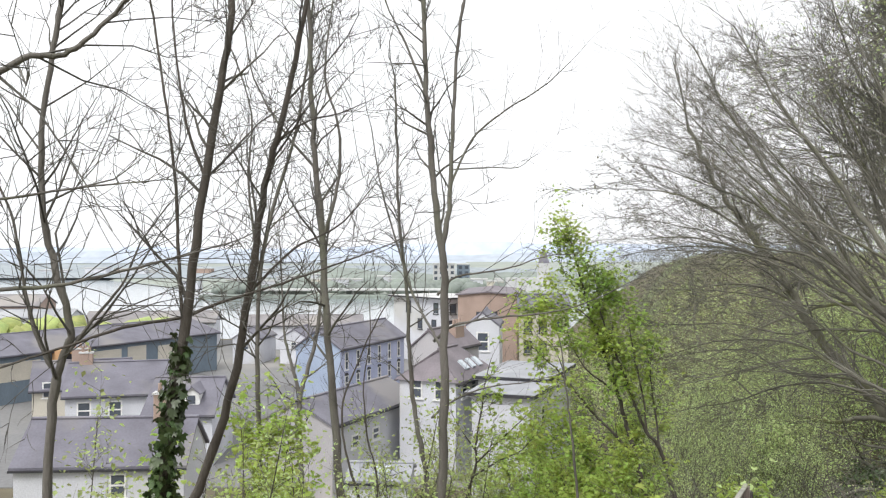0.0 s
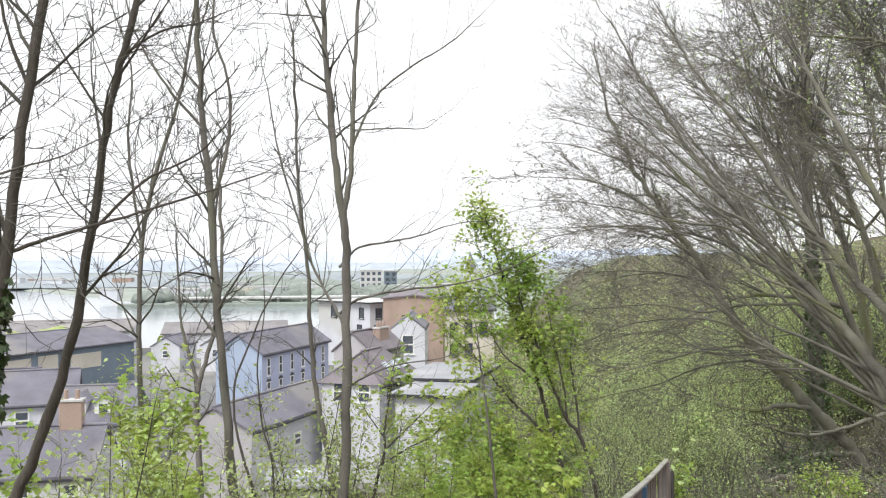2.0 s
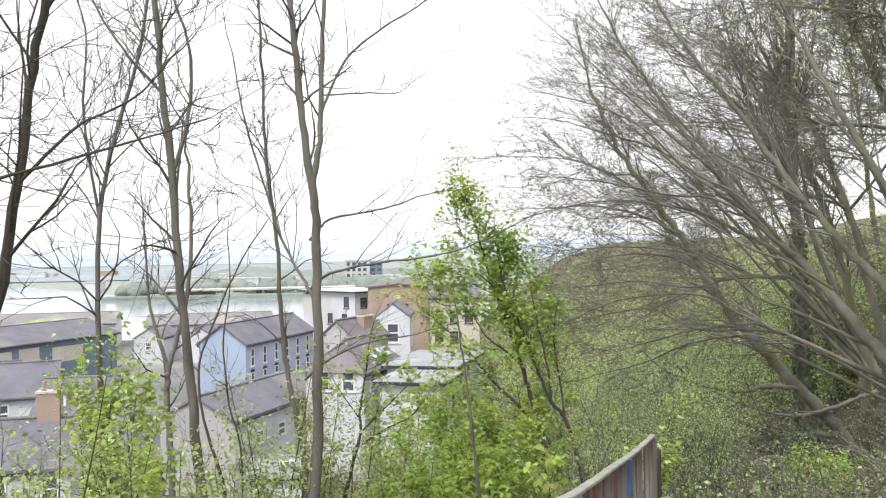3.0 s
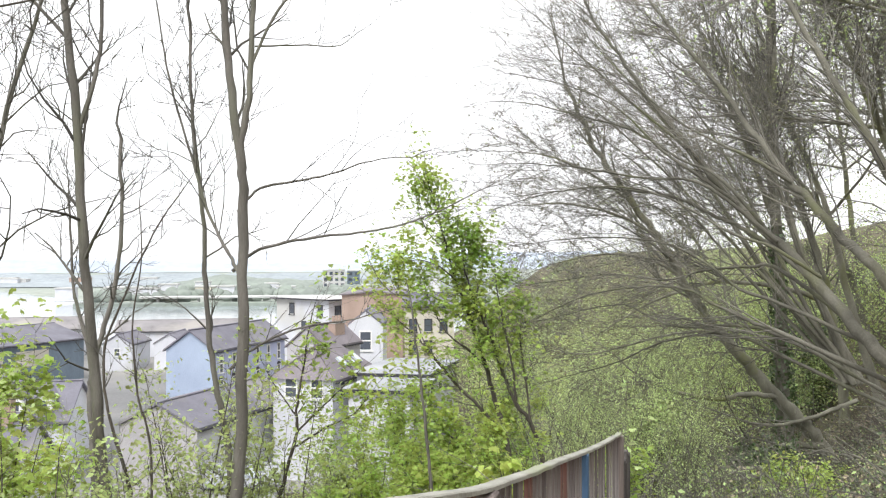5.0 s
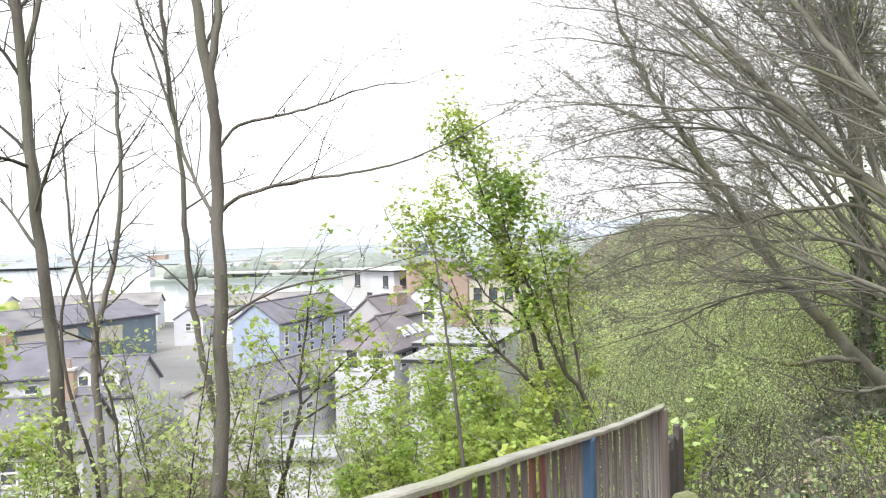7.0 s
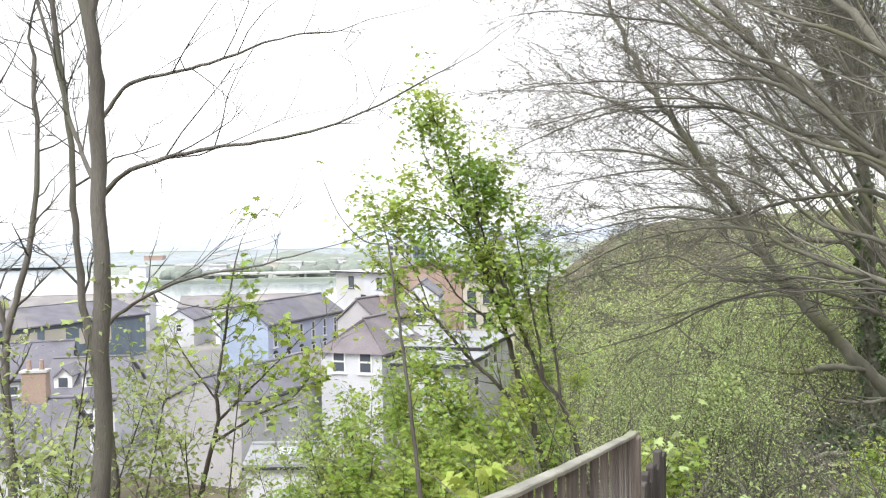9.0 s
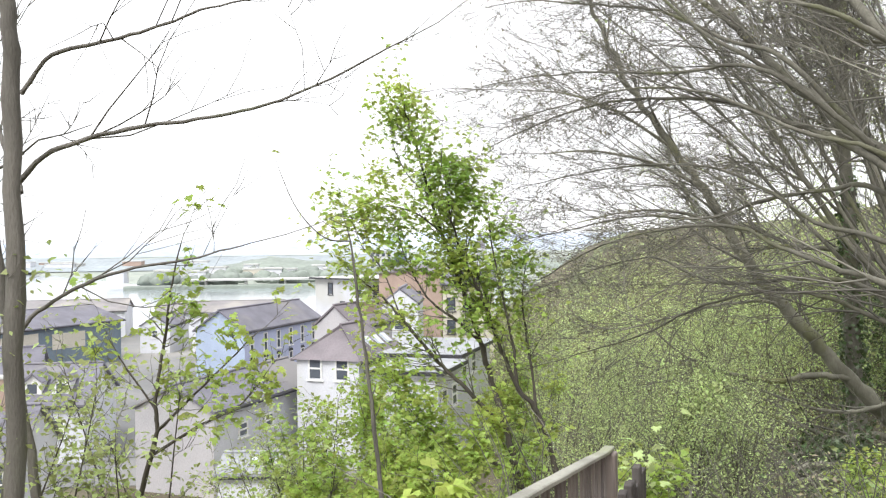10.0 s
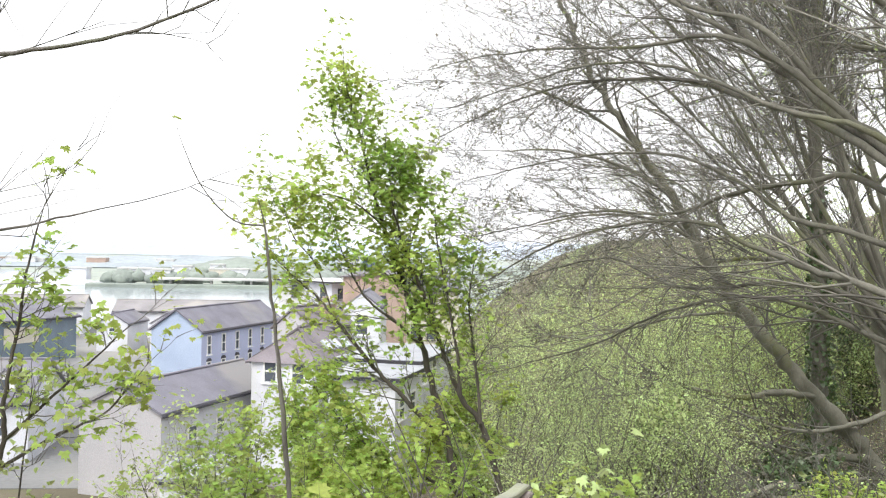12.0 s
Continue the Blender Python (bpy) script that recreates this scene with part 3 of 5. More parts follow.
house("brown brick gable building with two small windows", (9.48,113.19), 84, 20.0, 7.6, -3.9, 0.35, BRICK, SLATE_BROWN, gable_windows=[(3.0, 5.2, 0.8, 1.2), (4.7, 5.2, 0.8, 1.2)], frame_mat=DARK)
house("cream terrace house with upright windows", (8.84,101.2), -4, 5.5, 7.0, -4.69, 1.2, CREAM, SLATE, windows=[(0.9, 5.0, 0.7, 1.3), (2.6, 5.0, 0.7, 1.3), (4.3, 5.0, 0.7, 1.3), (0.9, 2.6, 0.7, 1.3), (2.6, 2.6, 0.7, 1.3)], frame_mat=DARK)
house("white house with an ornate curved gable", (5.73,89.45), 84, 8.0, 3.4, -5.93, 1.3, WHITE, SLATE, gable_windows=[(1.7, 4.2, 1.0, 1.7)], overhang=0.05)
# dormer house, large pale building, shed
house("white house with slate roof and two dormers", (-23.04,67.9), 3, 5.2, 8.5, -10.99, 2.2, WHITE, SLATE, windows=[(1.2, -0.6, 0.75, 1.1), (3.4, -0.6, 0.75, 1.1)],
      dormers=[(1.5, 0.22, 1.25, 1.0), (3.4, 0.22, 1.25, 1.0)], overhang=0.25)
house("grey-beige rendered hall with pale worn slate roof", (-7.35,58.69), 66, 13.0, 5.6, -10.02, 1.35, WHITE, SLATE, windows=[(3, 0.6, 0.8, 0.7), (6, 0.6, 0.8, 0.7)], overhang=0.2, gable=GREY_WALL)
house("low shed with blue-grey felt roof and rooflight", (-5.35,49.07), -4, 3.4, 3.6, -11.24, 0.55, WHITE, LEAD, skylights=[(1.9, 0.5, 0.9, 0.7)], overhang=0.15)
house("white house with two slate roof slopes", (-31.92,74.43), 15, 8.0, 8.0, -10.58, 2.2, WHITE, SLATE, chimneys=[(1.2, 4.0, 1.1, 1.0)], windows=[(1.5, 0, 0.9, 1.3), (4, 0, 0.9, 1.3)])
house("cream house with slate roof and brick chimney", (-39.99,85.74), 20, 9.0, 8.0, -11.85, 2.2, CREAM, SLATE, chimneys=[(4.2, 4.0, 1.6, 1.3)], windows=[(1.5, 0, 0.9, 1.3), (5, 0, 0.9, 1.3)])
house("slate-roofed house with tall brick chimney", (-23.1, 47.4), 4, 9.0, 6.0, -10.05, 1.95, WHITE, SLATE, chimneys=[(7.3, 3.0, 1.2, 1.5)], windows=[(8.0, 0.9, 0.7, 1.1), (5.5, 0.9, 0.7, 1.1)], overhang=0.2)
# long warehouse with blue and cream cladding
ware = house("long warehouse with grey roof and blue cladding", (-49.5, 92.0), 61.7, 37.0, 11.0, -9.64, 1.7, TEAL, SLATE, name="warehouse", overhang=0.4)
for x0, x1, z0, z1 in ((2, 8.5, 0, 2.1), (15.5, 20, 0.2, 2.2), (21.0, 24.0, 0.1, 2.3), (26, 31, 0.1, 2.0)):
    part("cladding_panel", box_mesh(x0, -0.06, z0, x1, -0.004, z1), CREAM, ware, "cream cladding panel")
bm = bmesh.new()
box(bm, 10.0, -1.6, 0, 10.7, -0.05, 2.5)
box(bm, 12.9, -1.6, 0, 13.6, -0.05, 2.5)
box(bm, 10.0, -1.6, 2.5, 13.6, -0.05, 3.0)
portal = part("portal", bm, ORANGE, ware, "orange brick entrance portal")
part("door", box_mesh(11.0, -0.12, 0, 12.6, -0.03, 2.3), GLASS, portal)
house("blue clad warehouse end block", (-60, 84), 61.7, 10, 12, -10.4, 2.2, CREAM, SLATE_PALE, name="warehouse")
# riverside row and sheds
for i, (x, y) in enumerate(((-31.0, 131.0), (-24.0, 131.5))):
    house("small white riverside house with grey slate roof", (x + 3.8, y), 84, 8.0, 4.2, -11.2, 1.3, WHITE, SLATE, gable_windows=[(2.1, -0.2, 0.7, 0.9)], overhang=0.15)
house("long white riverside shed", (-62, 152), 8, 22, 9, -10.6, 1.6, WHITE, SLATE_PALE, name="shed")
house("long white boathouse by the water", (-34, 150), 4, 20, 8, -10.8, 1.4, WHITE, SLATE_PALE, name="shed")
house("red brick riverside works", (-98, 168), 5, 20, 10, -8.6, 1.8, BRICK, SLATE_PALE, name="works")
house("white low riverside depot", (-92, 158), 5, 24, 8, -10.2, 1.2, WHITE, LEAD, name="depot")


def far_block(label, x, y, z, w, d, h, wall, floors, cols, name="building", glass=GLASS):
    root = thing(name, (x, y, z), label, "building")
    part("wall", box_mesh(-w / 2, 0, 0, w / 2, d, h), wall, root)
    part("roof", box_mesh(-w / 2 - 0.3, -0.3, h, w / 2 + 0.3, d + 0.3, h + 0.6), CONCRETE, root)
    for f in range(floors):
        for c in range(cols):
            sx, sz = w / cols, h / floors
            part("window", box_mesh(-w / 2 + (c + 0.22) * sx, -0.15, (f + 0.25) * sz, -w / 2 + (c + 0.78) * sx, 0.02, (f + 0.8) * sz), glass, root)
    return root


BANK = -14.6
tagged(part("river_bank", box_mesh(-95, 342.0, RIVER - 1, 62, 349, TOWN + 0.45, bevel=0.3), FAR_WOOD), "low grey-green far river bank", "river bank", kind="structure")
far_block("pale glazed tower block above far trees", 0.5, 424, BANK, 10.5, 12, 11.0, CONCRETE, 4, 4)
far_block("dark glazed tower block above far trees", 10.0, 430, BANK, 6, 12, 10.6, TEAL, 4, 2)
rng_far = np.random.default_rng(8)
for i in range(16):
    far_block("small white house on the far river bank", rng_far.uniform(-110, 35), rng_far.uniform(360, 440), BANK, rng_far.uniform(5, 10), 7, rng_far.uniform(3.5, 6.0), (WHITE, WHITE, CREAM)[i % 3], 0, 0, name="house")
for i in range(9):
    far_block("pale riverside building in the haze", rng_far.uniform(-300, -120), 600 + rng_far.uniform(0, 30), BANK, rng_far.uniform(8, 22), 9, rng_far.uniform(4, 6), (WHITE, BRICK, CONCRETE)[i % 3], 0, 0, name="building")


def clumps(name, label, places, size, mat, seed):
    """A wood seen from afar: many lumpy crowns in one mesh."""
    rng = np.random.default_rng(seed)
    bm = bmesh.new()
    bmesh.ops.create_icosphere(bm, subdivisions=2, radius=1.0)
    tv = np.array([v.co[:] for v in bm.verts])
    tf = np.array([[v.index for v in f.verts] for f in bm.faces])
    bm.free()
    vs, fs = [], []
    for k, (x, y, z) in enumerate(places):
        s = size * rng.uniform(0.6, 1.3)
        d = 1 + rng.normal(0, 0.16, len(tv))
        vs.append(tv * d[:, None] * np.array([s * 1.1, s, s * 0.9]) + np.array([x, y, z + s * 0.6]))
        fs.append(tf + k * len(tv))
    return tagged(part(name, mesh_from(name, np.concatenate(vs), np.concatenate(fs)), mat), label, "trees", kind="stuff")


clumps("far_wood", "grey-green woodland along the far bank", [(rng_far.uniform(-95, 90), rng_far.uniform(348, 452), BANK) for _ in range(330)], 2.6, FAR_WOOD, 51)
clumps("embankment_trees", "yellow-green bushes along the embankment", [(x, 146 + rng_far.uniform(-5, 5), TOWN + 0.5 + rng_far.uniform(0, 2.5)) for x in np.linspace(-92, -42, 90)], 1.9, FAR_BUSH, 52)
# spire
sp_root = thing("church", (37.7, 330, BANK), "grey stone church tower with tapering spire", "church")
part("tower", box_mesh(-2.2, -2.2, 0, 2.2, 2.2, 12.5), CONCRETE, sp_root)
bm = bmesh.new()
bmesh.ops.create_cone(bm, cap_ends=True, segments=8, radius1=2.3, radius2=0.05, depth=6.5)
spire = part("spire", bm, SLATE, sp_root)
spire.matrix_basis = pose(0, 0, 15.7)
part("nave", box_mesh(-14, -3, 0, -2.2, 5, 7), CONCRETE, sp_root)
# bridge over the river
br = thing("bridge", (-72, 348, RIVER), "low pale concrete bridge on slim piers", "bridge")
part("deck", box_mesh(0, -3, 2.9, 72, 3, 3.4), CONCRETE, br)
for i in range(5):
    part("pier", box_mesh(6 + i * 15, -1.2, -1, 6.8 + i * 15, 1.2, 2.9), CONCRETE, br)
part("parapet", box_mesh(0, -3.15, 3.4, 72, -3.0, 3.9), PAINT_WHITE, br)


# ---------------------------------------------------------------- railing beside the path
RAIL_U = -0.74


def rail_z(s):
    return np.interp(s, [4.0, 6.0, 7.0, 8.0, 9.0, 10.0, 11.0, 12.25], [-0.12, -0.55, -0.72, -0.88, -1.05, -1.21, -1.36, -1.545])


def rail_xy(s, du=0.0):
    return ALONG * s + ACROSS * (RAIL_U + du)


railing = thing("railing", (*rail_xy(4.0), float(path_height(4.0))), "weathered timber railing with pale cap, beside the path", "railing", yaw=math.degrees(math.atan2(ALONG[1], ALONG[0])))
RZ = float(path_height(4.0))
bm = bmesh.new()
rs = np.linspace(4.0, 12.33, 40)
prev = None
rng_r = np.random.default_rng(4)
for s in rs:
    z = float(rail_z(s)) - RZ + rng_r.normal(0, 0.0012)
    ring = [bm.verts.new((s - 4.0, dy, z + dz)) for dy, dz in ((-0.030, -0.020), (0.030, -0.020), (0.030, -0.005), (0.024, 0.0), (-0.024, 0.0), (-0.030, -0.005))]
    if prev:
        for i in range(6):
            bm.faces.new((prev[i], prev[(i + 1) % 6], ring[(i + 1) % 6], ring[i]))
    else:
        bm.faces.new(ring)
    prev = ring
bm.faces.new(prev[::-1])
bmesh.ops.recalc_face_normals(bm, faces=bm.faces)
part("top_rail", bm, CAP, railing, "bleached flat timber cap")
bm = bmesh.new()
prev = None
for s in rs[:-1]:
    z = float(rail_z(s)) - RZ - 0.93
    ring = [bm.verts.new((s - 4.0, dy, z + dz)) for dy, dz in ((-0.02, -0.08), (0.02, -0.08), (0.02, 0), (-0.02, 0))]
    if prev:
        for i in range(4):
            bm.faces.new((prev[i], prev[(i + 1) % 4], ring[(i + 1) % 4], ring[i]))
    prev = ring
bmesh.ops.recalc_face_normals(bm, faces=bm.faces)
part("bottom_rail", bm, TIMBER, railing)
slat = box_mesh(-0.020, -0.009, -0.96, 0.020, 0.009, 0.0, bevel=0.002)
slat_me = bpy.data.meshes.new("baluster")
slat.to_mesh(slat_me)
slat.free()
red_me = slat_me.copy()
board_me = bpy.data.meshes.new("board")
wide = box_mesh(-0.027, -0.006, -0.96, 0.027, 0.006, 0.0, bevel=0.0015)
wide.to_mesh(board_me)
wide.free()
board_me.materials.append(TIMBER)
slat_me.materials.append(TIMBER)
red_me.materials.append(TIMBER_RED)
k = 0
s = 4.1
while s < 12.2:
    if abs(s - 9.0) > 0.06:
        ob = part("board" if s > 9.06 else "baluster", board_me if s > 9.06 else red_me if k % 9 in (4, 5) else slat_me, None, railing)
        ob.matrix_basis = pose(s - 4.0, rng_r.normal(0, 0.004), float(rail_z(s)) - RZ - 0.022, 0, rng_r.normal(0, 0.8), rng_r.normal(0, 3))
    s += 0.105 if s > 9.06 else 0.125
    k += 1
part("post", box_mesh(4.97, -0.04, float(rail_z(9.0)) - RZ - 1.25, 5.05, 0.04, float(rail_z(9.0)) - RZ - 0.022, bevel=0.006), BLUE, railing, "blue painted post")
for s in (6.0, 12.26):
    part("post", box_mesh(s - 4.05, -0.05, float(rail_z(s)) - RZ - 1.3, s - 3.95, 0.05, float(rail_z(s)) - RZ - 0.022, bevel=0.006), TIMBER, railing)
# retaining boards, mossy block and stakes past the railing's end
wall_t = thing("retaining_wall", (4.35, 12.75, -4.2), "dark damp timber retaining boards in the bank", "retaining wall", yaw=66)
for i in range(9):
    ob = part("board", box_mesh(-0.065, -0.03, 0, 0.065, 0.03, 2.0 + 0.06 * math.sin(i * 2.3), bevel=0.008), SLEEPER, wall_t)
    ob.matrix_basis = pose(i * 0.14, 0, 0, 0, rng_r.normal(0, 1.0), rng_r.normal(0, 3))
moss = box_mesh(-0.11, -0.10, 0, 0.11, 0.10, 0.62, bevel=0.04)
ob = tagged(part("stone_block", moss, STONE), "moss-covered upright stone block by the railing", "stone")
ob.matrix_world = pose(4.42, 12.35, -3.12, 2, -3, 20)
for i, (x, y, z) in enumerate(((4.02, 10.75, -2.12), (4.16, 10.9, -2.26))):
    st = tagged(part("stake", box_mesh(-0.018, -0.01, 0, 0.018, 0.01, 1.1, bevel=0.003), WHITE), "thin white-painted stake stuck in the ground", "stake", "stakes by the path")
    st.matrix_world = pose(x, y, z - 1.1, 1, 2, 10)

# ---------------------------------------------------------------- trees below the path
ivy_tree = tree("ivy_tree", "slender bare young tree with ivy up its trunk", [([(-2.29,7.01,-0.93),(-2.2,7.01,-0.08),(-2.04,7.0,1.0),(-1.88,7.0,2.17),(-1.75,6.99,2.93),(-1.67,6.99,3.52),(-1.58,6.98,4.42)], 0.048, 0.022), ([(-2.06,7.0,0.87),(-2.1,7.0,1.5),(-2.13,7.0,2.12),(-2.23,6.99,2.89),(-2.34,6.99,3.61),(-2.44,6.99,4.24)], 0.016, 0.006), ([(-1.9,7.0,2.12),(-2.04,6.99,2.55),(-2.14,6.99,3.25),(-2.16,6.99,4.06)], 0.014, 0.005), ([(-2.08,7.0,0.99),(-2.5,6.9,0.92),(-2.94,6.7,0.77),(-3.47,6.4,0.59)], 0.014, 0.008), ([(-2.07,7.0,0.99),(-1.75,7.1,1.12),(-1.4,7.2,1.23),(-0.87,7.4,1.42),(-0.41,7.6,1.6)], 0.015, 0.005)],
                BARK_DARK, TWIG_DARK, 11, BARE, 2, 3.0, 1.2)
rng_i = np.random.default_rng(71)
stem = spline([(-2.29,7.01,-0.93),(-2.2,7.01,-0.08),(-2.04,7.0,1.0),(-1.88,7.0,2.17),(-1.75,6.99,2.93),(-1.67,6.99,3.52),(-1.58,6.98,4.42)], 10)
ic, isz = [], []
for _ in range(620):
    f = rng_i.uniform(0.0, 0.31)
    p = stem[int(f * (len(stem) - 1))]
    a = rng_i.uniform(0, 6.28)
    rr = rng_i.uniform(0.04, 0.15) * (1.15 - 2.2 * f)
    ic.append(p + np.array([math.cos(a) * rr, math.sin(a) * rr, rng_i.normal(0, 0.07)]))
    isz.append(rng_i.uniform(0.05, 0.105))
part("ivy", leaves_mesh("ivy", ic, isz, rng_i, LEAF_LOBED, 1.0, stem[0]), IVY, ivy_tree, "dark green climbing ivy leaves")["kind"] = "stuff"
tree("bare_tree", "slender bare leaning grey sapling", [([(-2.41,7.61,-1.14),(-2.12,7.61,-0.55),(-1.85,7.61,0.23),(-1.68,7.6,1.15),(-1.53,7.6,2.08),(-1.38,7.59,2.71),(-1.17,7.59,3.69),(-1.04,7.58,4.42)], 0.046, 0.018), ([(-1.68,7.6,1.15),(-1.29,7.6,1.54),(-0.9,7.6,1.74),(-0.6,7.6,2.08)], 0.013, 0.004), ([(-1.44,7.6,2.47),(-1.17,7.59,2.64),(-0.9,7.59,2.71),(-0.65,7.59,2.81)], 0.011, 0.004)], BARK_DARK, TWIG_DARK, 12, BARE, 2, 3.2, 1.3)
tree("bare_tree", "tall bare grey-barked young tree", [([(-1.47,13.32,-3.2),(-1.59,13.32,-1.66),(-1.74,13.31,0.21),(-1.83,13.3,1.75),(-1.95,13.29,3.2),(-2.0,13.28,4.48),(-2.08,13.27,6.61)], 0.07, 0.03), ([(-1.83,13.3,1.66),(-1.59,13.29,2.52),(-1.57,13.29,3.37),(-1.78,13.29,4.22),(-1.66,13.28,5.33)], 0.03, 0.01), ([(-1.91,13.29,2.77),(-2.42,13.29,3.37),(-2.85,13.29,4.14),(-3.02,13.28,4.99)], 0.022, 0.008)], BARK, TWIG_DARK, 13, BARE_FINE, 2, 3.4, 1.9)
tree("bare_tree", "tall bare forked tree with long arching limbs", [([(-0.12,13.43,-3.32),(0.01,13.42,-1.52),(0.02,13.4,0.72),(-0.01,13.4,1.49),(-0.15,13.39,2.61),(-0.23,13.39,3.64),(-0.28,13.38,4.67),(-0.28,13.37,6.65)], 0.076, 0.03), ([(0.0,13.4,1.49),(0.11,13.39,2.52),(0.16,13.39,3.64),(0.24,13.38,4.85),(0.48,13.38,6.05)], 0.042, 0.018), ([(-0.24,13.39,3.9),(-0.57,13.38,4.69),(-0.81,13.38,5.19),(-1.07,13.38,5.88)], 0.022, 0.008), ([(0.11,13.39,2.52),(0.44,13.39,3.23),(0.95,13.39,3.68),(1.51,13.39,4.03),(1.94,13.38,4.42)], 0.02, 0.006), ([(0.16,13.39,2.78),(0.74,13.39,2.81),(1.13,13.39,2.81),(1.34,13.39,2.95)], 0.012, 0.004), ([(-0.09,13.86,0.85),(0.19,13.75,1.13),(0.69,13.62,1.22),(1.12,13.49,1.31),(1.53,13.47,1.45),(2.04,13.44,1.5)], 0.020, 0.005), ([(-0.15,13.86,0.12),(0.18,13.74,0.38),(0.83,13.5,0.52),(1.48,13.37,0.59),(2.11,13.28,0.74),(2.93,13.19,1.13)], 0.024, 0.006), ([(-0.18,13.85,-1.08),(0.11,13.74,-0.82),(0.65,13.61,-0.57),(1.26,13.47,-0.47),(1.74,13.45,-0.35)], 0.020, 0.005)],
     BARK, TWIG_DARK, 14, BARE, 1, 3.4, 1.3, start=0.45)
tree("bare_tree", "thin bare pale-barked young tree", [([(-0.21,14.41,-3.36),(-0.28,14.41,-2.11),(-0.46,14.43,-1.13),(-0.55,14.44,-0.23),(-0.59,14.43,0.88),(-0.73,14.44,2.06),(-0.76,14.44,3.3),(-0.79,14.44,4.41)], 0.046, 0.016), ([(-0.05,13.71,0.06),(-0.19,13.88,0.31),(-0.49,14.22,0.86),(-0.77,14.45,1.71),(-1.02,14.48,2.61),(-1.18,14.5,3.58)], 0.026, 0.01)], BARK, TWIG_DARK, 15, BARE_FINE, 2, 3.0, 1.5)
tree("bare_tree", "bare forked sapling with spreading grey branches", [([(-3.27,7.21,-1.04),(-3.2,7.21,0.16),(-3.12,7.2,0.62),(-3.04,7.2,0.87),(-3.17,7.2,1.36),(-3.29,7.2,2.05),(-3.23,7.19,2.88),(-3.1,7.19,3.67)], 0.042, 0.02), ([(-3.2,7.2,0.57),(-3.33,7.2,0.85),(-3.41,7.2,1.17),(-3.53,7.2,1.82),(-3.71,7.2,2.19)], 0.018, 0.008), ([(-3.12,7.2,0.62),(-2.86,7.2,0.96),(-2.61,7.2,1.27),(-2.47,7.2,1.59),(-2.24,7.2,1.91)], 0.015, 0.005), ([(-2.92,5.39,2.48),(-2.47,5.19,2.65),(-2.23,5.19,2.68),(-2.06,5.19,2.8),(-1.83,5.29,3.1)], 0.022, 0.012), ([(-3.62,6.6,1.22),(-2.97,6.6,1.25),(-2.62,6.6,1.32),(-2.09,6.6,1.45),(-1.54,6.6,1.6)], 0.018, 0.006), ([(-3.47,6.4,1.86),(-2.97,6.4,1.93),(-2.56,6.4,1.99),(-1.99,6.4,2.04)], 0.013, 0.004)],
     BARK, TWIG_DARK, 16, BARE, 2, 5.5, 1.8)
tree("bare_tree", "bare forked young tree on the slope", [([(-2.88,18.34,-5.11),(-2.94,18.38,-3.63),(-3.02,18.43,-2.11),(-3.01,18.44,-1.69),(-2.95,18.45,-1.3),(-2.68,18.47,-0.36),(-2.55,18.5,0.72),(-2.56,18.55,2.38)], 0.07, 0.03), ([(-2.99,18.45,-1.44),(-3.21,18.47,-0.69),(-3.33,18.49,-0.1),(-3.42,18.53,1.32)], 0.04, 0.018)], BARK, TWIG_DARK, 17, BARE_FINE, 2, 2.2, 1.4)
tree("bare_tree", "thin bare grey tree among the others", [([(-2.72,13.53,-3.27),(-2.81,13.52,-1.37),(-2.85,13.51,0.19),(-2.72,13.5,1.75),(-2.29,13.49,3.22),(-2.07,13.48,4.52),(-1.94,13.48,5.91)], 0.045, 0.014), ([(-2.79,13.5,1.06),(-2.98,13.49,2.53),(-2.94,13.49,3.66),(-3.33,13.48,4.87)], 0.022, 0.008)], BARK, TWIG_DARK, 21, BARE_FINE, 2, 3.4, 1.8)
tree("bare_tree", "spindly crooked bare sapling", [([(-1.15,13.23,-3.1),(-1.24,13.23,-2.25),(-1.44,13.25,-1.58),(-1.52,13.26,-0.85),(-1.27,13.22,-0.12),(-0.96,13.17,0.55),(-0.6,13.12,1.09)], 0.024, 0.007), ([(-0.97,13.2,-2.92),(-0.99,13.19,-1.83),(-1.13,13.21,-1.28),(-1.19,13.21,-0.48),(-1.09,13.19,0.25),(-1.11,13.19,0.92)], 0.016, 0.006)], BARK_DARK, TWIG_DARK, 22, BARE, 1, 2.0, 0.8)
tree("maple_sapling", "young maple sapling with fresh yellow-green leaves", [([(0.28,15.21,-3.24),(0.43,15.21,-2.63),(0.57,15.2,-2.11),(0.56,15.21,-1.79),(0.66,15.21,-1.24),(0.72,15.2,-0.79),(0.82,15.2,-0.35)], 0.03, 0.006), ([(0.57,15.2,-2.11),(0.96,15.18,-1.74),(1.24,15.17,-1.47),(1.52,15.16,-1.2)], 0.014, 0.005), ([(0.5,15.21,-2.35),(1.0,15.18,-2.05),(1.34,15.16,-1.89),(1.6,15.15,-1.59)], 0.016, 0.005), ([(0.56,15.21,-1.9),(0.29,15.23,-1.51),(0.13,15.24,-1.23)], 0.012, 0.004)],
     BARK_DARK, TWIG, 18, LEAFY, 1, 6.5, 0.55, leaf=(LEAF, 0.08, 2.8, 0.06, LEAF_LOBED, 0.3))
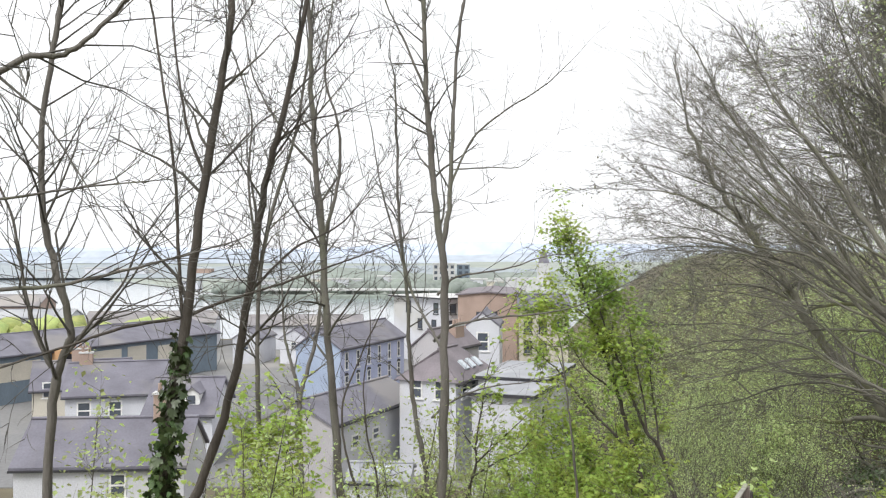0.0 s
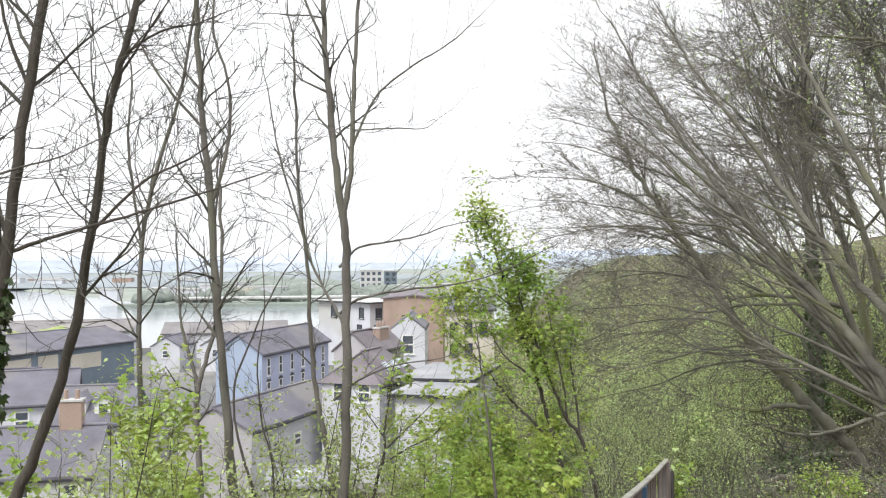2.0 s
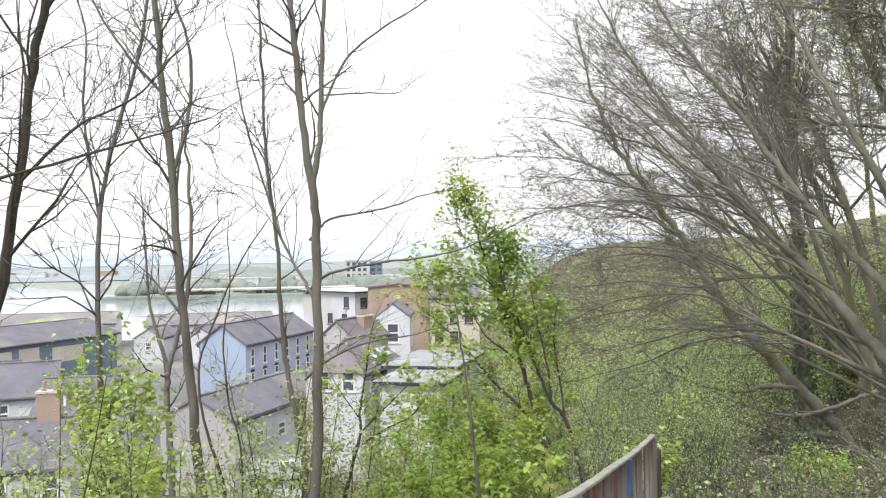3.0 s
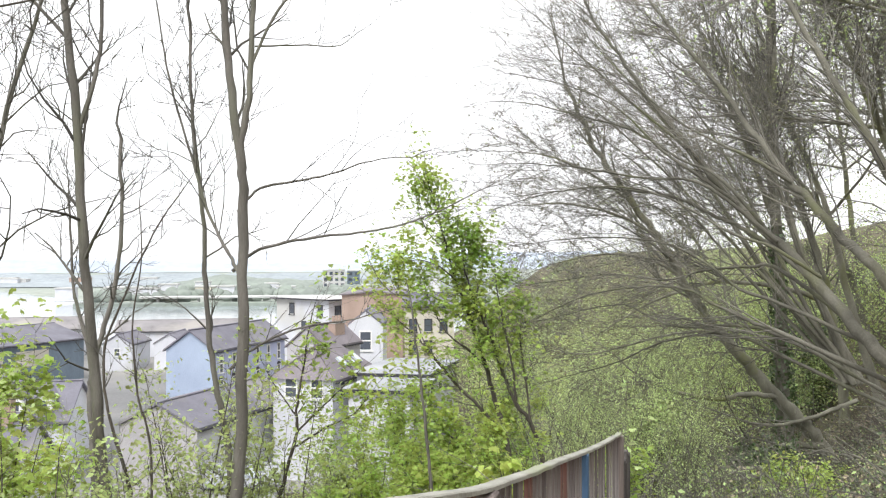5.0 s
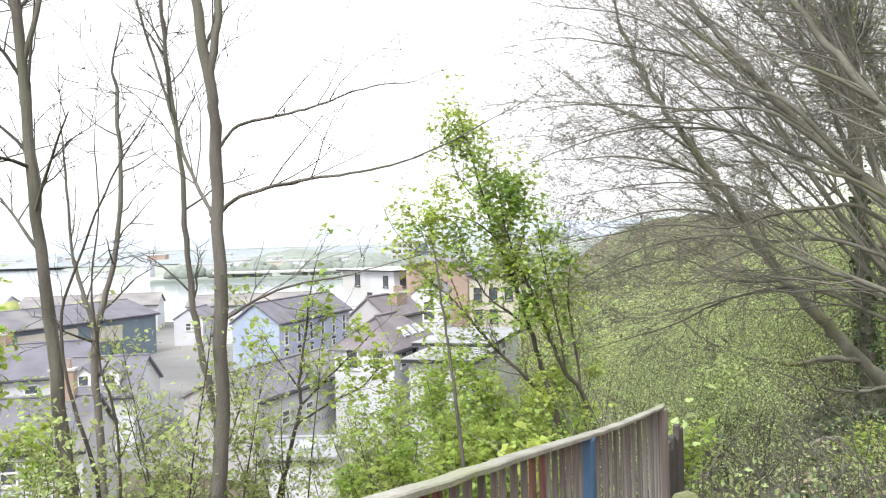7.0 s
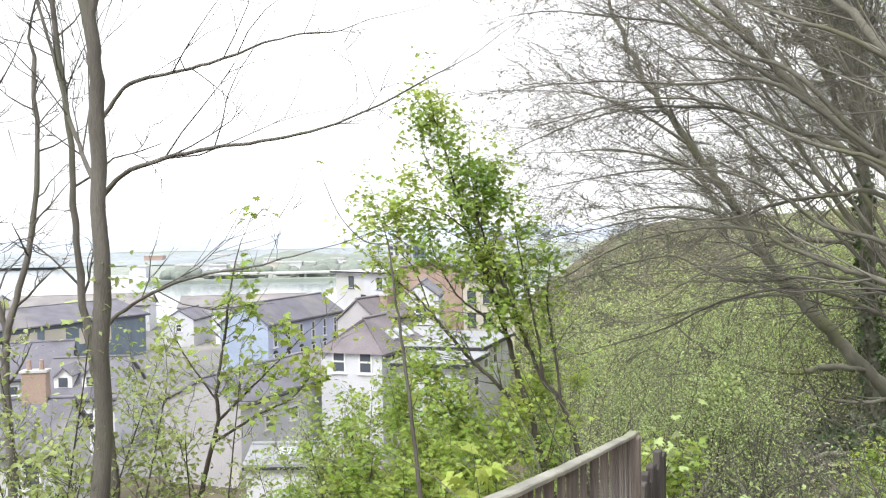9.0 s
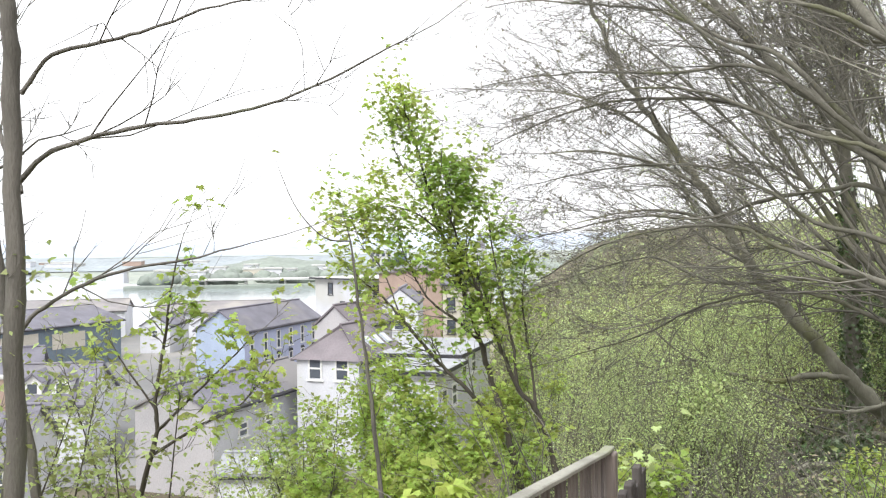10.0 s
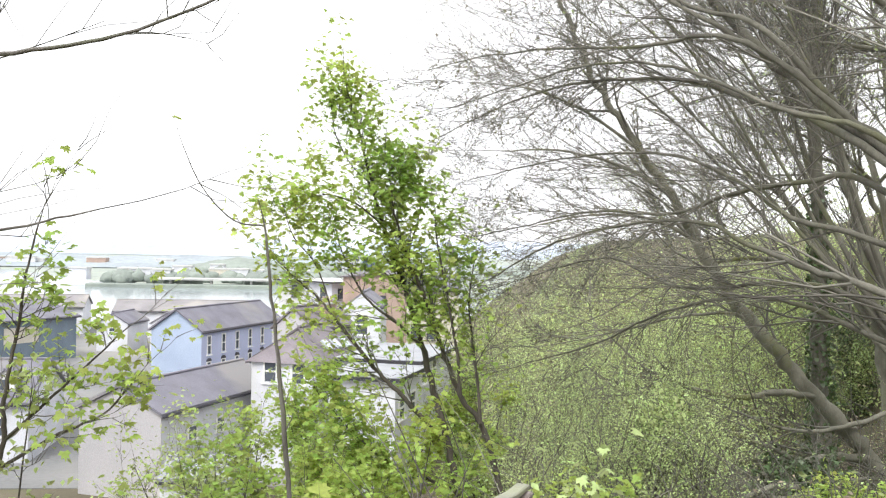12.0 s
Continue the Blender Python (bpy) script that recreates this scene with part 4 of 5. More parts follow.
tree("maple_sapling", "thin leaning sapling pole with a bare whip", [([(2.73,17.37,-4.28),(2.66,17.38,-3.43),(2.54,17.39,-2.08),(2.42,17.41,-1.09),(2.33,17.42,-0.32)], 0.035, 0.012), ([(2.33,17.42,-0.33),(2.03,17.24,-0.28),(1.74,17.05,0.04),(1.58,16.87,0.43)], 0.010, 0.004)], BARK, TWIG, 19, LEAFY, 0, 1.0, 0.4, leaf=(LEAF, 0.11, 1.0, 0.05, LEAF_LOBED, 0.35))
MAPLE = dict(wobble=0.14, lift=0, spread=0.62, ratio=0.6, kids=(3, 3, 2), pull=np.array([0, 0, 0.45]), thin=0.0035, thick=0.014)
tree("maple_tree", "many-stemmed young maple in fresh green leaf", [
    ([(5.44, 21.90, -6.10), (5.20, 21.90, -5.20), (4.99, 21.90, -4.38), (4.83, 21.90, -3.75), (4.64, 21.90, -3.03), (4.44, 21.90, -2.31), (4.25, 21.90, -1.69), (3.97, 21.90, -0.89), (3.73, 21.90, -0.18), (3.55, 21.90, 0.44), (3.36, 21.90, 1.15), (3.17, 21.90, 1.76), (3.05, 21.90, 2.25)], 0.075, 0.007, 0.9),
    ([(5.85, 21.60, -6.10), (5.74, 21.60, -5.00), (5.61, 21.60, -4.30), (5.42, 21.60, -3.59), (5.28, 21.60, -3.24), (4.96, 21.60, -2.80), (4.77, 21.60, -2.36), (4.54, 21.60, -1.75), (4.31, 21.60, -1.14), (4.08, 21.60, -0.62), (3.90, 21.60, -0.10), (3.80, 21.60, 0.51), (3.72, 21.60, 1.03)], 0.062, 0.007, 0.85),
    ([(5.26, 21.50, -3.22), (5.21, 21.50, -2.61), (5.11, 21.50, -1.91), (5.05, 21.50, -1.39), (5.11, 21.50, -0.77)], 0.030, 0.007, 0.6),
    ([(4.92, 21.30, -2.75), (4.85, 21.30, -2.06), (4.68, 21.30, -1.21), (4.53, 21.30, -0.44), (4.46, 21.30, 0.16)], 0.028, 0.007, 0.8),
    ([(4.66, 21.40, -3.46), (4.10, 21.20, -2.82), (3.67, 21.20, -2.40), (3.24, 21.20, -1.89), (2.98, 21.20, -1.56), (2.68, 21.20, -1.23), (2.39, 21.20, -0.98), (2.05, 21.20, -0.65)], 0.040, 0.006, 0.8),
    ([(4.36, 21.75, -2.08), (3.92, 21.40, -1.65), (3.57, 21.40, -1.40), (3.31, 21.40, -1.06), (3.04, 21.40, -0.46), (2.95, 21.40, -0.04)], 0.026, 0.006, 1.0),
    ([(5.00, 21.60, -4.30), (4.22, 20.90, -3.85), (3.85, 20.90, -3.68), (3.43, 20.90, -3.35), (3.10, 20.90, -3.02), (2.76, 20.90, -2.61)], 0.026, 0.006, 1.0),
    ([(3.55, 21.95, 0.45), (3.18, 22.10, 0.81), (2.95, 22.10, 1.25), (2.88, 22.10, 1.61)], 0.014, 0.005, 1.0),
    ([(3.73, 21.80, -0.19), (3.28, 21.60, 0.15), (2.85, 21.60, 0.27), (2.51, 21.60, 0.22)], 0.016, 0.005, 1.0),
    ([(4.09, 21.65, -0.62), (4.26, 21.80, -0.08), (4.30, 21.80, 0.36), (4.20, 21.80, 0.72)], 0.016, 0.005, 1.0),
    ([(2.98, 21.25, -1.57), (2.71, 21.30, -0.81), (2.37, 21.30, -0.39), (2.19, 21.30, 0.11)], 0.014, 0.004, 0.8)],
     BARK_DARK, TWIG, 20, MAPLE, 1, 10.0, 0.95, leaf=(LEAF, 0.095, 4.6, 0.10, LEAF_LOBED, 0.35), trunk_count=2, start=0.42)

# ---------------------------------------------------------------- great bare trees on the bank
BUDS = (BUD, 0.085, 0.5, 0.06, LEAF_SIMPLE, 1.2)
tree("great_tree", "large old bare tree leaning out over the path", [
    ([(17.60, 30.0, -7.2), (17.23, 30.0, -6.40), (16.74, 30.0, -5.65), (15.79, 30.0, -4.61), (14.68, 30.0, -3.50), (13.74, 30.0, -2.40), (12.96, 30.0, -1.53), (12.10, 30.0, -0.22), (11.32, 30.0, 1.07), (10.48, 30.0, 2.14), (9.64, 30.0, 3.35), (8.95, 30.0, 4.62), (8.34, 30.0, 5.89)], 0.26, 0.05, 0.7),
    ([(16.90, 29.9, -5.80), (15.81, 29.8, -5.75), (14.72, 29.7, -5.82), (13.80, 29.7, -5.75), (12.96, 29.7, -5.81)], 0.12, 0.06, 0.4),
    ([(14.72, 29.7, -5.82), (14.10, 29.6, -5.49), (13.48, 29.5, -5.27), (12.87, 29.5, -5.02)], 0.08, 0.04, 0.4),
    ([(17.90, 29.6, -4.30), (17.32, 29.6, -4.49), (16.26, 29.6, -4.83), (15.33, 29.6, -5.02), (14.40, 29.6, -4.98), (13.47, 29.6, -4.68)], 0.08, 0.035, 0.4),
    ([(15.40, 29.9, -4.20), (14.23, 29.8, -4.06), (13.16, 29.7, -4.17), (12.24, 29.7, -4.02), (11.33, 29.7, -3.73), (10.58, 29.7, -3.37), (9.82, 29.7, -2.73)], 0.10, 0.02, 0.5),
    ([(17.90, 29.3, -6.15), (17.35, 29.3, -6.25), (16.28, 29.3, -6.17), (15.35, 29.3, -6.38), (14.74, 29.3, -6.67)], 0.07, 0.03, 0.4),
    ([(13.74, 30.0, -2.40), (12.97, 29.9, -2.04), (11.60, 29.8, -2.13), (10.11, 29.7, -2.44), (8.79, 29.6, -2.74)], 0.06, 0.015, 0.5),
    ([(12.10, 30.0, -0.22), (10.90, 30.0, 0.35), (9.40, 30.0, 0.45), (7.90, 30.0, 0.15)], 0.06, 0.015, 0.7),
    ([(11.32, 30.0, 1.07), (9.90, 30.0, 1.75), (8.40, 30.0, 2.05), (6.90, 30.0, 2.0)], 0.06, 0.015, 0.8),
    ([(10.48, 30.0, 2.14), (9.0, 30.0, 3.1), (7.6, 30.0, 3.6), (6.2, 30.0, 3.7)], 0.05, 0.012, 0.8)],
     BARK_OLD, TWIG, 31, CROWN, 2, 2.4, 3.0, leaf=BUDS)
NEAR_BUDS = (BUD, 0.036, 0.35, 0.03, LEAF_SIMPLE, 1.0)
NEAR = dict(wobble=0.13, lift=0, spread=0.48, ratio=0.58, kids=(4, 4, 3), pull=np.array([-0.10, 0.10, 0.05]), thin=0.0034, thick=0.015)
tree("overhanging_tree", "bare many-limbed tree on the bank overhanging the path", [
    ([(9.50, 13.10, -3.2), (8.95, 13.15, -2.1), (8.05, 13.28, -1.06), (7.82, 14.01, -0.37), (7.58, 14.75, 0.32), (7.20, 15.93, 1.26), (6.88, 16.92, 2.23), (6.52, 18.07, 3.40), (6.15, 19.23, 4.72), (5.79, 20.36, 6.29)], 0.11, 0.015, 1.2),
    ([(9.55, 12.95, -3.2), (8.70, 12.85, -1.5), (7.85, 12.97, -0.05), (7.63, 13.67, 0.61), (7.36, 14.48, 1.43), (7.07, 15.42, 2.54), (6.76, 16.37, 3.61), (6.46, 17.32, 4.71), (6.17, 18.23, 6.00)], 0.085, 0.015, 1.2),
    ([(9.65, 12.75, -3.2), (8.60, 12.50, -0.6), (7.52, 12.44, 1.29), (7.31, 13.11, 2.42), (7.12, 13.69, 3.43), (6.91, 14.35, 4.62)], 0.08, 0.02, 1.0),
    ([(7.75, 14.20, -0.15), (7.32, 15.26, 0.60), (7.06, 16.06, 0.92), (6.76, 17.00, 1.29), (6.39, 18.14, 1.50), (5.95, 19.54, 1.66), (5.39, 21.29, 1.63), (4.66, 23.55, 1.42)], 0.04, 0.008),
    ([(8.20, 13.70, -0.85), (7.59, 15.02, 0.07), (7.39, 15.66, 0.13), (7.11, 16.52, 0.08), (6.79, 17.54, -0.10), (6.35, 18.90, -0.02), (5.91, 20.27, -0.12), (5.16, 22.61, -0.34)], 0.032, 0.007),
    ([(8.45, 13.45, -1.45), (7.34, 14.57, -0.79), (7.19, 15.04, -0.69), (6.94, 15.83, -0.46), (6.70, 16.55, -0.22), (6.28, 17.87, -0.24), (5.79, 19.40, -0.48), (5.28, 20.98, -0.97)], 0.036, 0.008),
    ([(8.80, 13.60, -1.80), (7.84, 15.49, -0.94), (7.54, 16.42, -0.83), (7.14, 17.69, -0.94), (6.88, 18.50, -0.82), (6.63, 19.28, -0.62), (6.19, 20.66, -0.79), (5.43, 23.02, -1.28)], 0.032, 0.007),
    ([(8.90, 13.50, -2.00), (7.84, 15.49, -1.22), (7.63, 16.17, -1.03), (7.34, 17.07, -1.00), (6.92, 18.39, -1.30), (6.58, 19.45, -1.72), (6.06, 21.05, -2.18), (5.42, 23.08, -2.73)], 0.030, 0.006, 0.8),
    ([(7.40, 15.20, 0.75), (6.88, 15.60, 1.51), (6.61, 16.23, 1.81), (6.20, 17.49, 2.48), (5.69, 19.09, 3.00), (5.14, 20.81, 3.53), (4.59, 22.54, 3.87)], 0.030, 0.007),
    ([(7.45, 14.90, 0.50), (6.84, 15.20, 1.12), (6.55, 15.78, 1.46), (6.17, 16.97, 1.61), (5.69, 18.47, 1.92), (5.06, 20.45, 2.23), (4.44, 22.38, 2.41)], 0.030, 0.007),
    ([(8.20, 13.60, -0.95), (7.47, 14.80, -0.40), (7.21, 15.58, -0.21), (7.00, 16.25, 0.17), (6.69, 17.23, 0.52), (6.31, 18.42, 0.65), (5.84, 19.88, 0.68), (5.11, 22.16, 0.60)], 0.030, 0.007),
    ([(7.20, 15.60, 1.10), (6.79, 15.90, 1.49), (6.37, 16.66, 2.07), (5.95, 17.64, 2.91), (5.46, 19.19, 3.60), (4.78, 21.30, 4.26)], 0.030, 0.007),
    ([(7.60, 14.00, 0.00), (7.01, 14.20, 0.41), (6.67, 14.79, 0.64), (6.25, 16.08, 1.22), (5.80, 17.51, 1.52), (5.24, 19.24, 1.56), (4.70, 20.94, 1.57)], 0.026, 0.006),
    ([(6.88, 16.70, 2.05), (6.49, 17.00, 2.50), (6.15, 17.54, 3.01), (5.69, 18.46, 3.88), (5.21, 19.96, 5.00), (4.71, 21.52, 6.14)], 0.028, 0.006),
    ([(7.36, 14.30, 1.30), (6.86, 14.40, 1.63), (6.55, 14.92, 1.94), (6.15, 15.79, 2.50), (5.71, 17.17, 3.59), (5.28, 18.49, 4.81)], 0.028, 0.006)],
     BARK_LIMB, TWIG_MID, 32, NEAR, 2, 4.4, 2.1, leaf=NEAR_BUDS, trunk_count=3, start=0.3)
UPRIGHT = [(17.3, 33.1, -7.0), (17.1, 33.0, -3.0), (16.95, 33.0, 1.5), (16.8, 33.0, 7.0), (16.6, 33.0, 13.5)]
upright_tree = tree("great_tree", "upright bare tree wrapped in ivy", [(UPRIGHT, 0.27, 0.15),
    ([(16.95, 33.0, 1.4), (16.0, 33.0, 4.0), (15.0, 33.0, 6.5), (14.2, 33.0, 9.5)], 0.10, 0.02), ([(16.9, 33.0, 3.0), (15.4, 32.6, 5.0), (13.8, 32.4, 6.4), (12.2, 32.2, 7.6)], 0.08, 0.015),
    ([(16.85, 33.0, 4.5), (17.6, 33.2, 7.0), (18.2, 33.4, 10.0)], 0.08, 0.02), ([(16.8, 33.0, 6.0), (15.6, 33.2, 8.4), (14.6, 33.4, 11.5)], 0.08, 0.02), ([(17.0, 33.0, 0.2), (15.6, 33.0, 1.4), (14.0, 33.0, 2.0), (12.4, 33.0, 1.9)], 0.06, 0.012)],
     BARK_LIMB, TWIG_DARK, 34, CROWN, 2, 2.6, 3.2, start=0.5)
rng_u = np.random.default_rng(72)
stem_u = spline(UPRIGHT, 12)
uc, us = [], []
for _ in range(1500):
    f = rng_u.uniform(0.03, 0.52)
    a, rr = rng_u.uniform(0, 6.28), rng_u.uniform(0.22, 0.5) * (1.1 - 1.0 * f)
    uc.append(stem_u[int(f * (len(stem_u) - 1))] + np.array([math.cos(a) * rr, math.sin(a) * rr, rng_u.normal(0, 0.12)]))
    us.append(rng_u.uniform(0.08, 0.16))
part("ivy", leaves_mesh("ivy", uc, us, rng_u, LEAF_LOBED, 1.0, UPRIGHT[0]), IVY, upright_tree, "dark green climbing ivy leaves")["kind"] = "stuff"
tree("great_tree", "bare curved tree on the bank", [([(24.33,40.08,-10.17),(23.58,40.14,-4.51),(22.97,40.19,-0.81),(21.92,40.29,2.88),(20.79,40.4,5.47),(20.09,40.46,8.08)], 0.26, 0.1), ([(21.14,37.36,-1.39),(19.09,37.06,-0.82),(16.15,36.85,-0.67),(13.5,36.62,-1.47),(11.31,36.34,-2.61)], 0.12, 0.02, 0.4)], BARK_OLD, TWIG, 35, CROWN, 2, 2.6, 4.2)
# another tree behind it, its stems fanning up and out over the slope
for root_at, seed, count, tall in (((14.6, 24.5, -3.0), 62, 10, 11.5),):
    rng_s = np.random.default_rng(seed)
    stems = []
    for k in range(count):
        foot = np.array(root_at) + np.array([rng_s.normal(0, 0.12), rng_s.normal(0, 0.12), 0])
        out, up = -0.25 - 0.45 * (k / count) + rng_s.normal(0, 0.08), 1.15 - 0.40 * (k / count)
        d = unit(np.array([out, 0.30 + rng_s.normal(0, 0.15), up]))
        reach_k = tall * rng_s.uniform(0.8, 1.05)
        mid1, mid2 = foot + d * reach_k * 0.33, foot + d * reach_k * 0.66 + np.array([0, 0, 0.25])
        tip = foot + d * reach_k + np.array([-0.5, 0.2, -0.2 + 0.3 * up])
        stems.append(([tuple(foot), tuple(mid1 + rng_s.normal(0, 0.12, 3)), tuple(mid2 + rng_s.normal(0, 0.18, 3)), tuple(tip)], rng_s.uniform(0.05, 0.085), 0.010))
    tree("overhanging_tree", "bare bushy tree with many stems fanning out", stems, BARK_LIMB, TWIG_MID, seed + 10, NEAR, 2, 3.6, 2.1, leaf=NEAR_BUDS, trunk_count=count, start=0.3)

# further bare trees up the bank
rng_t = np.random.default_rng(90)
for i, (s, u, h) in enumerate(((38, 10.5, 17), (46, 11, 18), (58, 10, 16), (66, 4, 12), (76, 0, 13), (30, 9.5, 17), (88, -8, 12), (48, 15, 17), (42, 14, 17), (34, 8.5, 17), (44, 8.0, 18), (33, 12, 17), (52, 9, 16))):
    p = ALONG * s + ACROSS * u
    z = float(ground_height(p[0], p[1])) - 0.2
    ctrl = [np.array([p[0], p[1], z])]
    d = np.array([-0.35, -0.05, 1.0])
    for k in range(4):
        ctrl.append(ctrl[-1] + unit(d + rng_t.normal(0, 0.14, 3)) * h / 4)
    limbs = []
    for k in range(5):
        a = ctrl[2 + k % 2] + rng_t.normal(0, 0.1, 3)
        dd = unit(np.array([-0.7, -0.2, 0.5]) + rng_t.normal(0, 0.45, 3))
        q = a + dd * h * 0.2
        limbs.append(([tuple(a), tuple(q), tuple(q + unit(dd + np.array([-0.3, 0, -0.1])) * h * 0.2)], 0.07, 0.015))
    tree("woodland_tree", "bare grey woodland tree up the bank", [([tuple(c) for c in ctrl], 0.2, 0.05)] + limbs, BARK_OLD, TWIG, 100 + i, CROWN, 2, 2.4, 3.6, leaf=(LEAF_PALE, 0.10, 0.5, 0.25, LEAF_SIMPLE, 0.5), group="woodland up the bank", start=0.5)

# ---------------------------------------------------------------- shrubs


def shrub(label, top, stems, spread, leaf, seed, per_m=5.0, reach=0.6, level=1, bare=0.45, name="shrub", bark=BARK_DARK, r=0.018):
    """A shrub rooted in the ground under top, whose stems fan out to reach that height."""
    rng = np.random.default_rng(seed)
    z = float(ground_height(top[0], top[1])) - 0.05
    spread = min(spread, 1.6)
    h = max(0.8, top[2] - z)
    spines = []
    for k in range(stems):
        a, q = rng.uniform(0, 6.28), rng.uniform(0.3, 1.0)
        tip = np.array([top[0] + math.cos(a) * spread * q, top[1] + math.sin(a) * spread * q, z + h * rng.uniform(0.75, 1.0)])
        foot = np.array([top[0] + math.cos(a) * 0.12, top[1] + math.sin(a) * 0.12, z])
        mid = foot * 0.5 + tip * 0.5 + np.array([-math.cos(a) * spread * 0.15, -math.sin(a) * spread * 0.15, 0.1 * h]) + rng.normal(0, 0.06, 3)
        spines.append(([tuple(foot), tuple(mid), tuple(tip)], r, r * 0.25))
    return tree(name, label, spines, bark, TWIG, seed + 500, LEAFY, level, per_m, reach, leaf=leaf, trunk_count=stems, start=bare)


M_LEAF, Y_LEAF = (LEAF, 0.095, 4.0, 0.08, LEAF_LOBED, 0.25), (LEAF_YELLOW, 0.075, 3.6, 0.10, LEAF_SIMPLE, 0.4)
P_LEAF, B_LEAF = (LEAF_PALE, 0.052, 4.4, 0.11, LEAF_SIMPLE, 0.4), (BRAMBLE, 0.11, 3.0, 0.12, LEAF_SIMPLE, 0.5)
for i, (top, n, w, lf) in enumerate(((((-3.19, 11.6, -0.92),5,1.0,0),((-2.71, 12.56, -0.82),5,1.1,0),((-1.67, 10.96, -0.91),4,0.8,1),((-1.09, 13.42, -1.69),5,1.0,1),((-0.22, 14.34, -1.58),5,1.0,1),((0.45, 15.29, -1.42),5,1.0,1),((-2.91, 10.07, -1.04),4,0.8,1),((-1.22, 10.42, -1.29),4,0.8,2),((-4.32, 10.01, -0.24),4,0.8,1),((-2.27, 10.01, -0.37),4,0.9,2),((-0.75, 14.01, -0.93),5,1.0,1),((-1.58, 11.01, -0.83),4,0.8,2),((1.68, 21.22, -2.66),6,1.3,1),((-2.83, 15.44, -1.2),4,0.8,0)))):
    shrub("leafy spring shrub growing below the path", top, n, w, (M_LEAF, Y_LEAF, P_LEAF)[lf], 200 + i, 3.4, 0.6, 1, 0.5)
for i, (top, n, w, lf) in enumerate(((((2.1, 21.42, -3.1),7,1.3,0),((2.89, 22.38, -2.99),7,1.4,0),((3.64, 21.33, -3.32),7,1.3,0),((4.1, 20.3, -3.49),6,1.1,0),((1.42, 20.46, -3.35),6,1.2,1),((1.89, 18.43, -3.39),6,1.1,0),((2.97, 18.36, -3.41),6,1.1,0),((6.15, 24.19, -3.03),6,1.3,2),((6.06, 22.19, -3.36),6,1.1,2),((5.5, 25.23, -2.92),6,1.4,0),((0.56, 21.51, -3.45),5,1.2,1)))):
    shrub("dense green understorey shrub beneath the maple", top, n, w, (M_LEAF, Y_LEAF, P_LEAF)[lf], 260 + i, 6.0, 0.75, 1, 0.35)
for i, (top, n, w, lf) in enumerate(((((9.71, 23.76, -3.55),8,0.8,0),((9.65, 25.77, -3.67),8,0.9,1),((9.73, 27.45, -2.73),9,1.2,0),((11.63, 29.27, -2.64),9,1.3,0),((9.93, 31.45, -2.56),9,1.5,0),((12.82, 34.18, -2.08),9,1.6,0),((10.06, 37.47, -2.71),9,1.8,0),((8.32, 28.6, -3.68),8,1.3,0),((8.67, 23.54, -3.73),8,1.0,0),((10.49, 25.37, -3.87),8,1.1,0),((8.53, 25.56, -3.45),8,1.0,0),((23.37, 42.17, -3.84),9,2.2,1),((9.55, 43.55, -2.25),9,2.2,0),((8.04, 20.07, -4.01),7,1.0,0)))):
    shrub("pale green thicket of thin upright stems", top, n, w, (P_LEAF, B_LEAF, M_LEAF)[lf], 320 + i, 6.5, 0.7, 1, 0.2, r=0.014)

# bright ferny growth low on the bank
F_LEAF = (LEAF, 0.085, 5.0, 0.10, LEAF_LOBED, 0.15)
for i, (top, n, w) in enumerate((((11.6, 22.0, -4.6), 7, 0.8), ((10.5, 20.0, -4.45), 6, 0.7), ((12.9, 23.4, -4.95), 6, 0.8), ((5.4, 16.2, -3.0), 4, 0.5))):
    shrub("bright green ferny growth low on the bank", top, n, w, F_LEAF, 380 + i, 6.0, 0.32, 1, 0.2, r=0.012)

# ferns and low cover
def cover(name, label, count, place, mat, size, height, seed, shape=LEAF_SIMPLE, droop=0.4, low=-0.18):
    rng = np.random.default_rng(seed)
    s, u = place(rng, count)
    x, y = ALONG[0] * s + ACROSS[0] * u, ALONG[1] * s + ACROSS[1] * u
    lump = np.array([0.6 * noise.noise(Vector((a * 0.75, b * 0.75, seed * 1.37))) + 0.7 * noise.noise(Vector((a * 0.22, b * 0.22, seed * 2.11))) for a, b in zip(x, y)])
    keep = lump > low
    x, y, lump = x[keep], y[keep], lump[keep]
    z = ground_height(x, y) + np.abs(rng.normal(0, height, len(x))) * (0.35 + 1.6 * np.clip(lump + 0.15, 0, 1)) + 0.02
    ob = part(name, leaves_mesh(name, np.stack([x, y, z], 1), size * rng.uniform(0.5, 1.3, len(x)), rng, shape, droop), mat)
    return tagged(ob, label, "undergrowth", kind="stuff")


def bank(rng, n):
    s = 12.5 + 56 * rng.uniform(0, 1, n) ** 1.3
    bend = np.where(s < 25, 0, np.where(s < 45, 0.010 * (s - 25) ** 2, 4.0 + 0.40 * (s - 45)))
    u = rng.uniform(0.2, 17, n) - bend * 0.9
    return s, np.where((s < 15) & (u < 1.6), u + 1.6, u)


def slope(rng, n):
    s = 13.5 + 40 * rng.uniform(0, 1, n) ** 1.2
    bend = np.where(s < 25, 0, 0.010 * (s - 25) ** 2)
    return s, np.where(s < 17, rng.uniform(-9, -1.3, n), rng.uniform(-9, 2.0, n)) - bend


def high_bank(rng, n):
    s = 48 + 34 * rng.uniform(0, 1, n)
    bend = np.where(s < 45, 0.010 * (s - 25) ** 2, 4.0 + 0.40 * (s - 45))
    return s, rng.uniform(3.0, 20, n) - bend


def hill(rng, n):
    s = 45 + 85 * rng.uniform(0, 1, n)
    bend = 4.0 + 0.40 * (s - 45)
    return s, rng.uniform(-5, 22, n) - bend


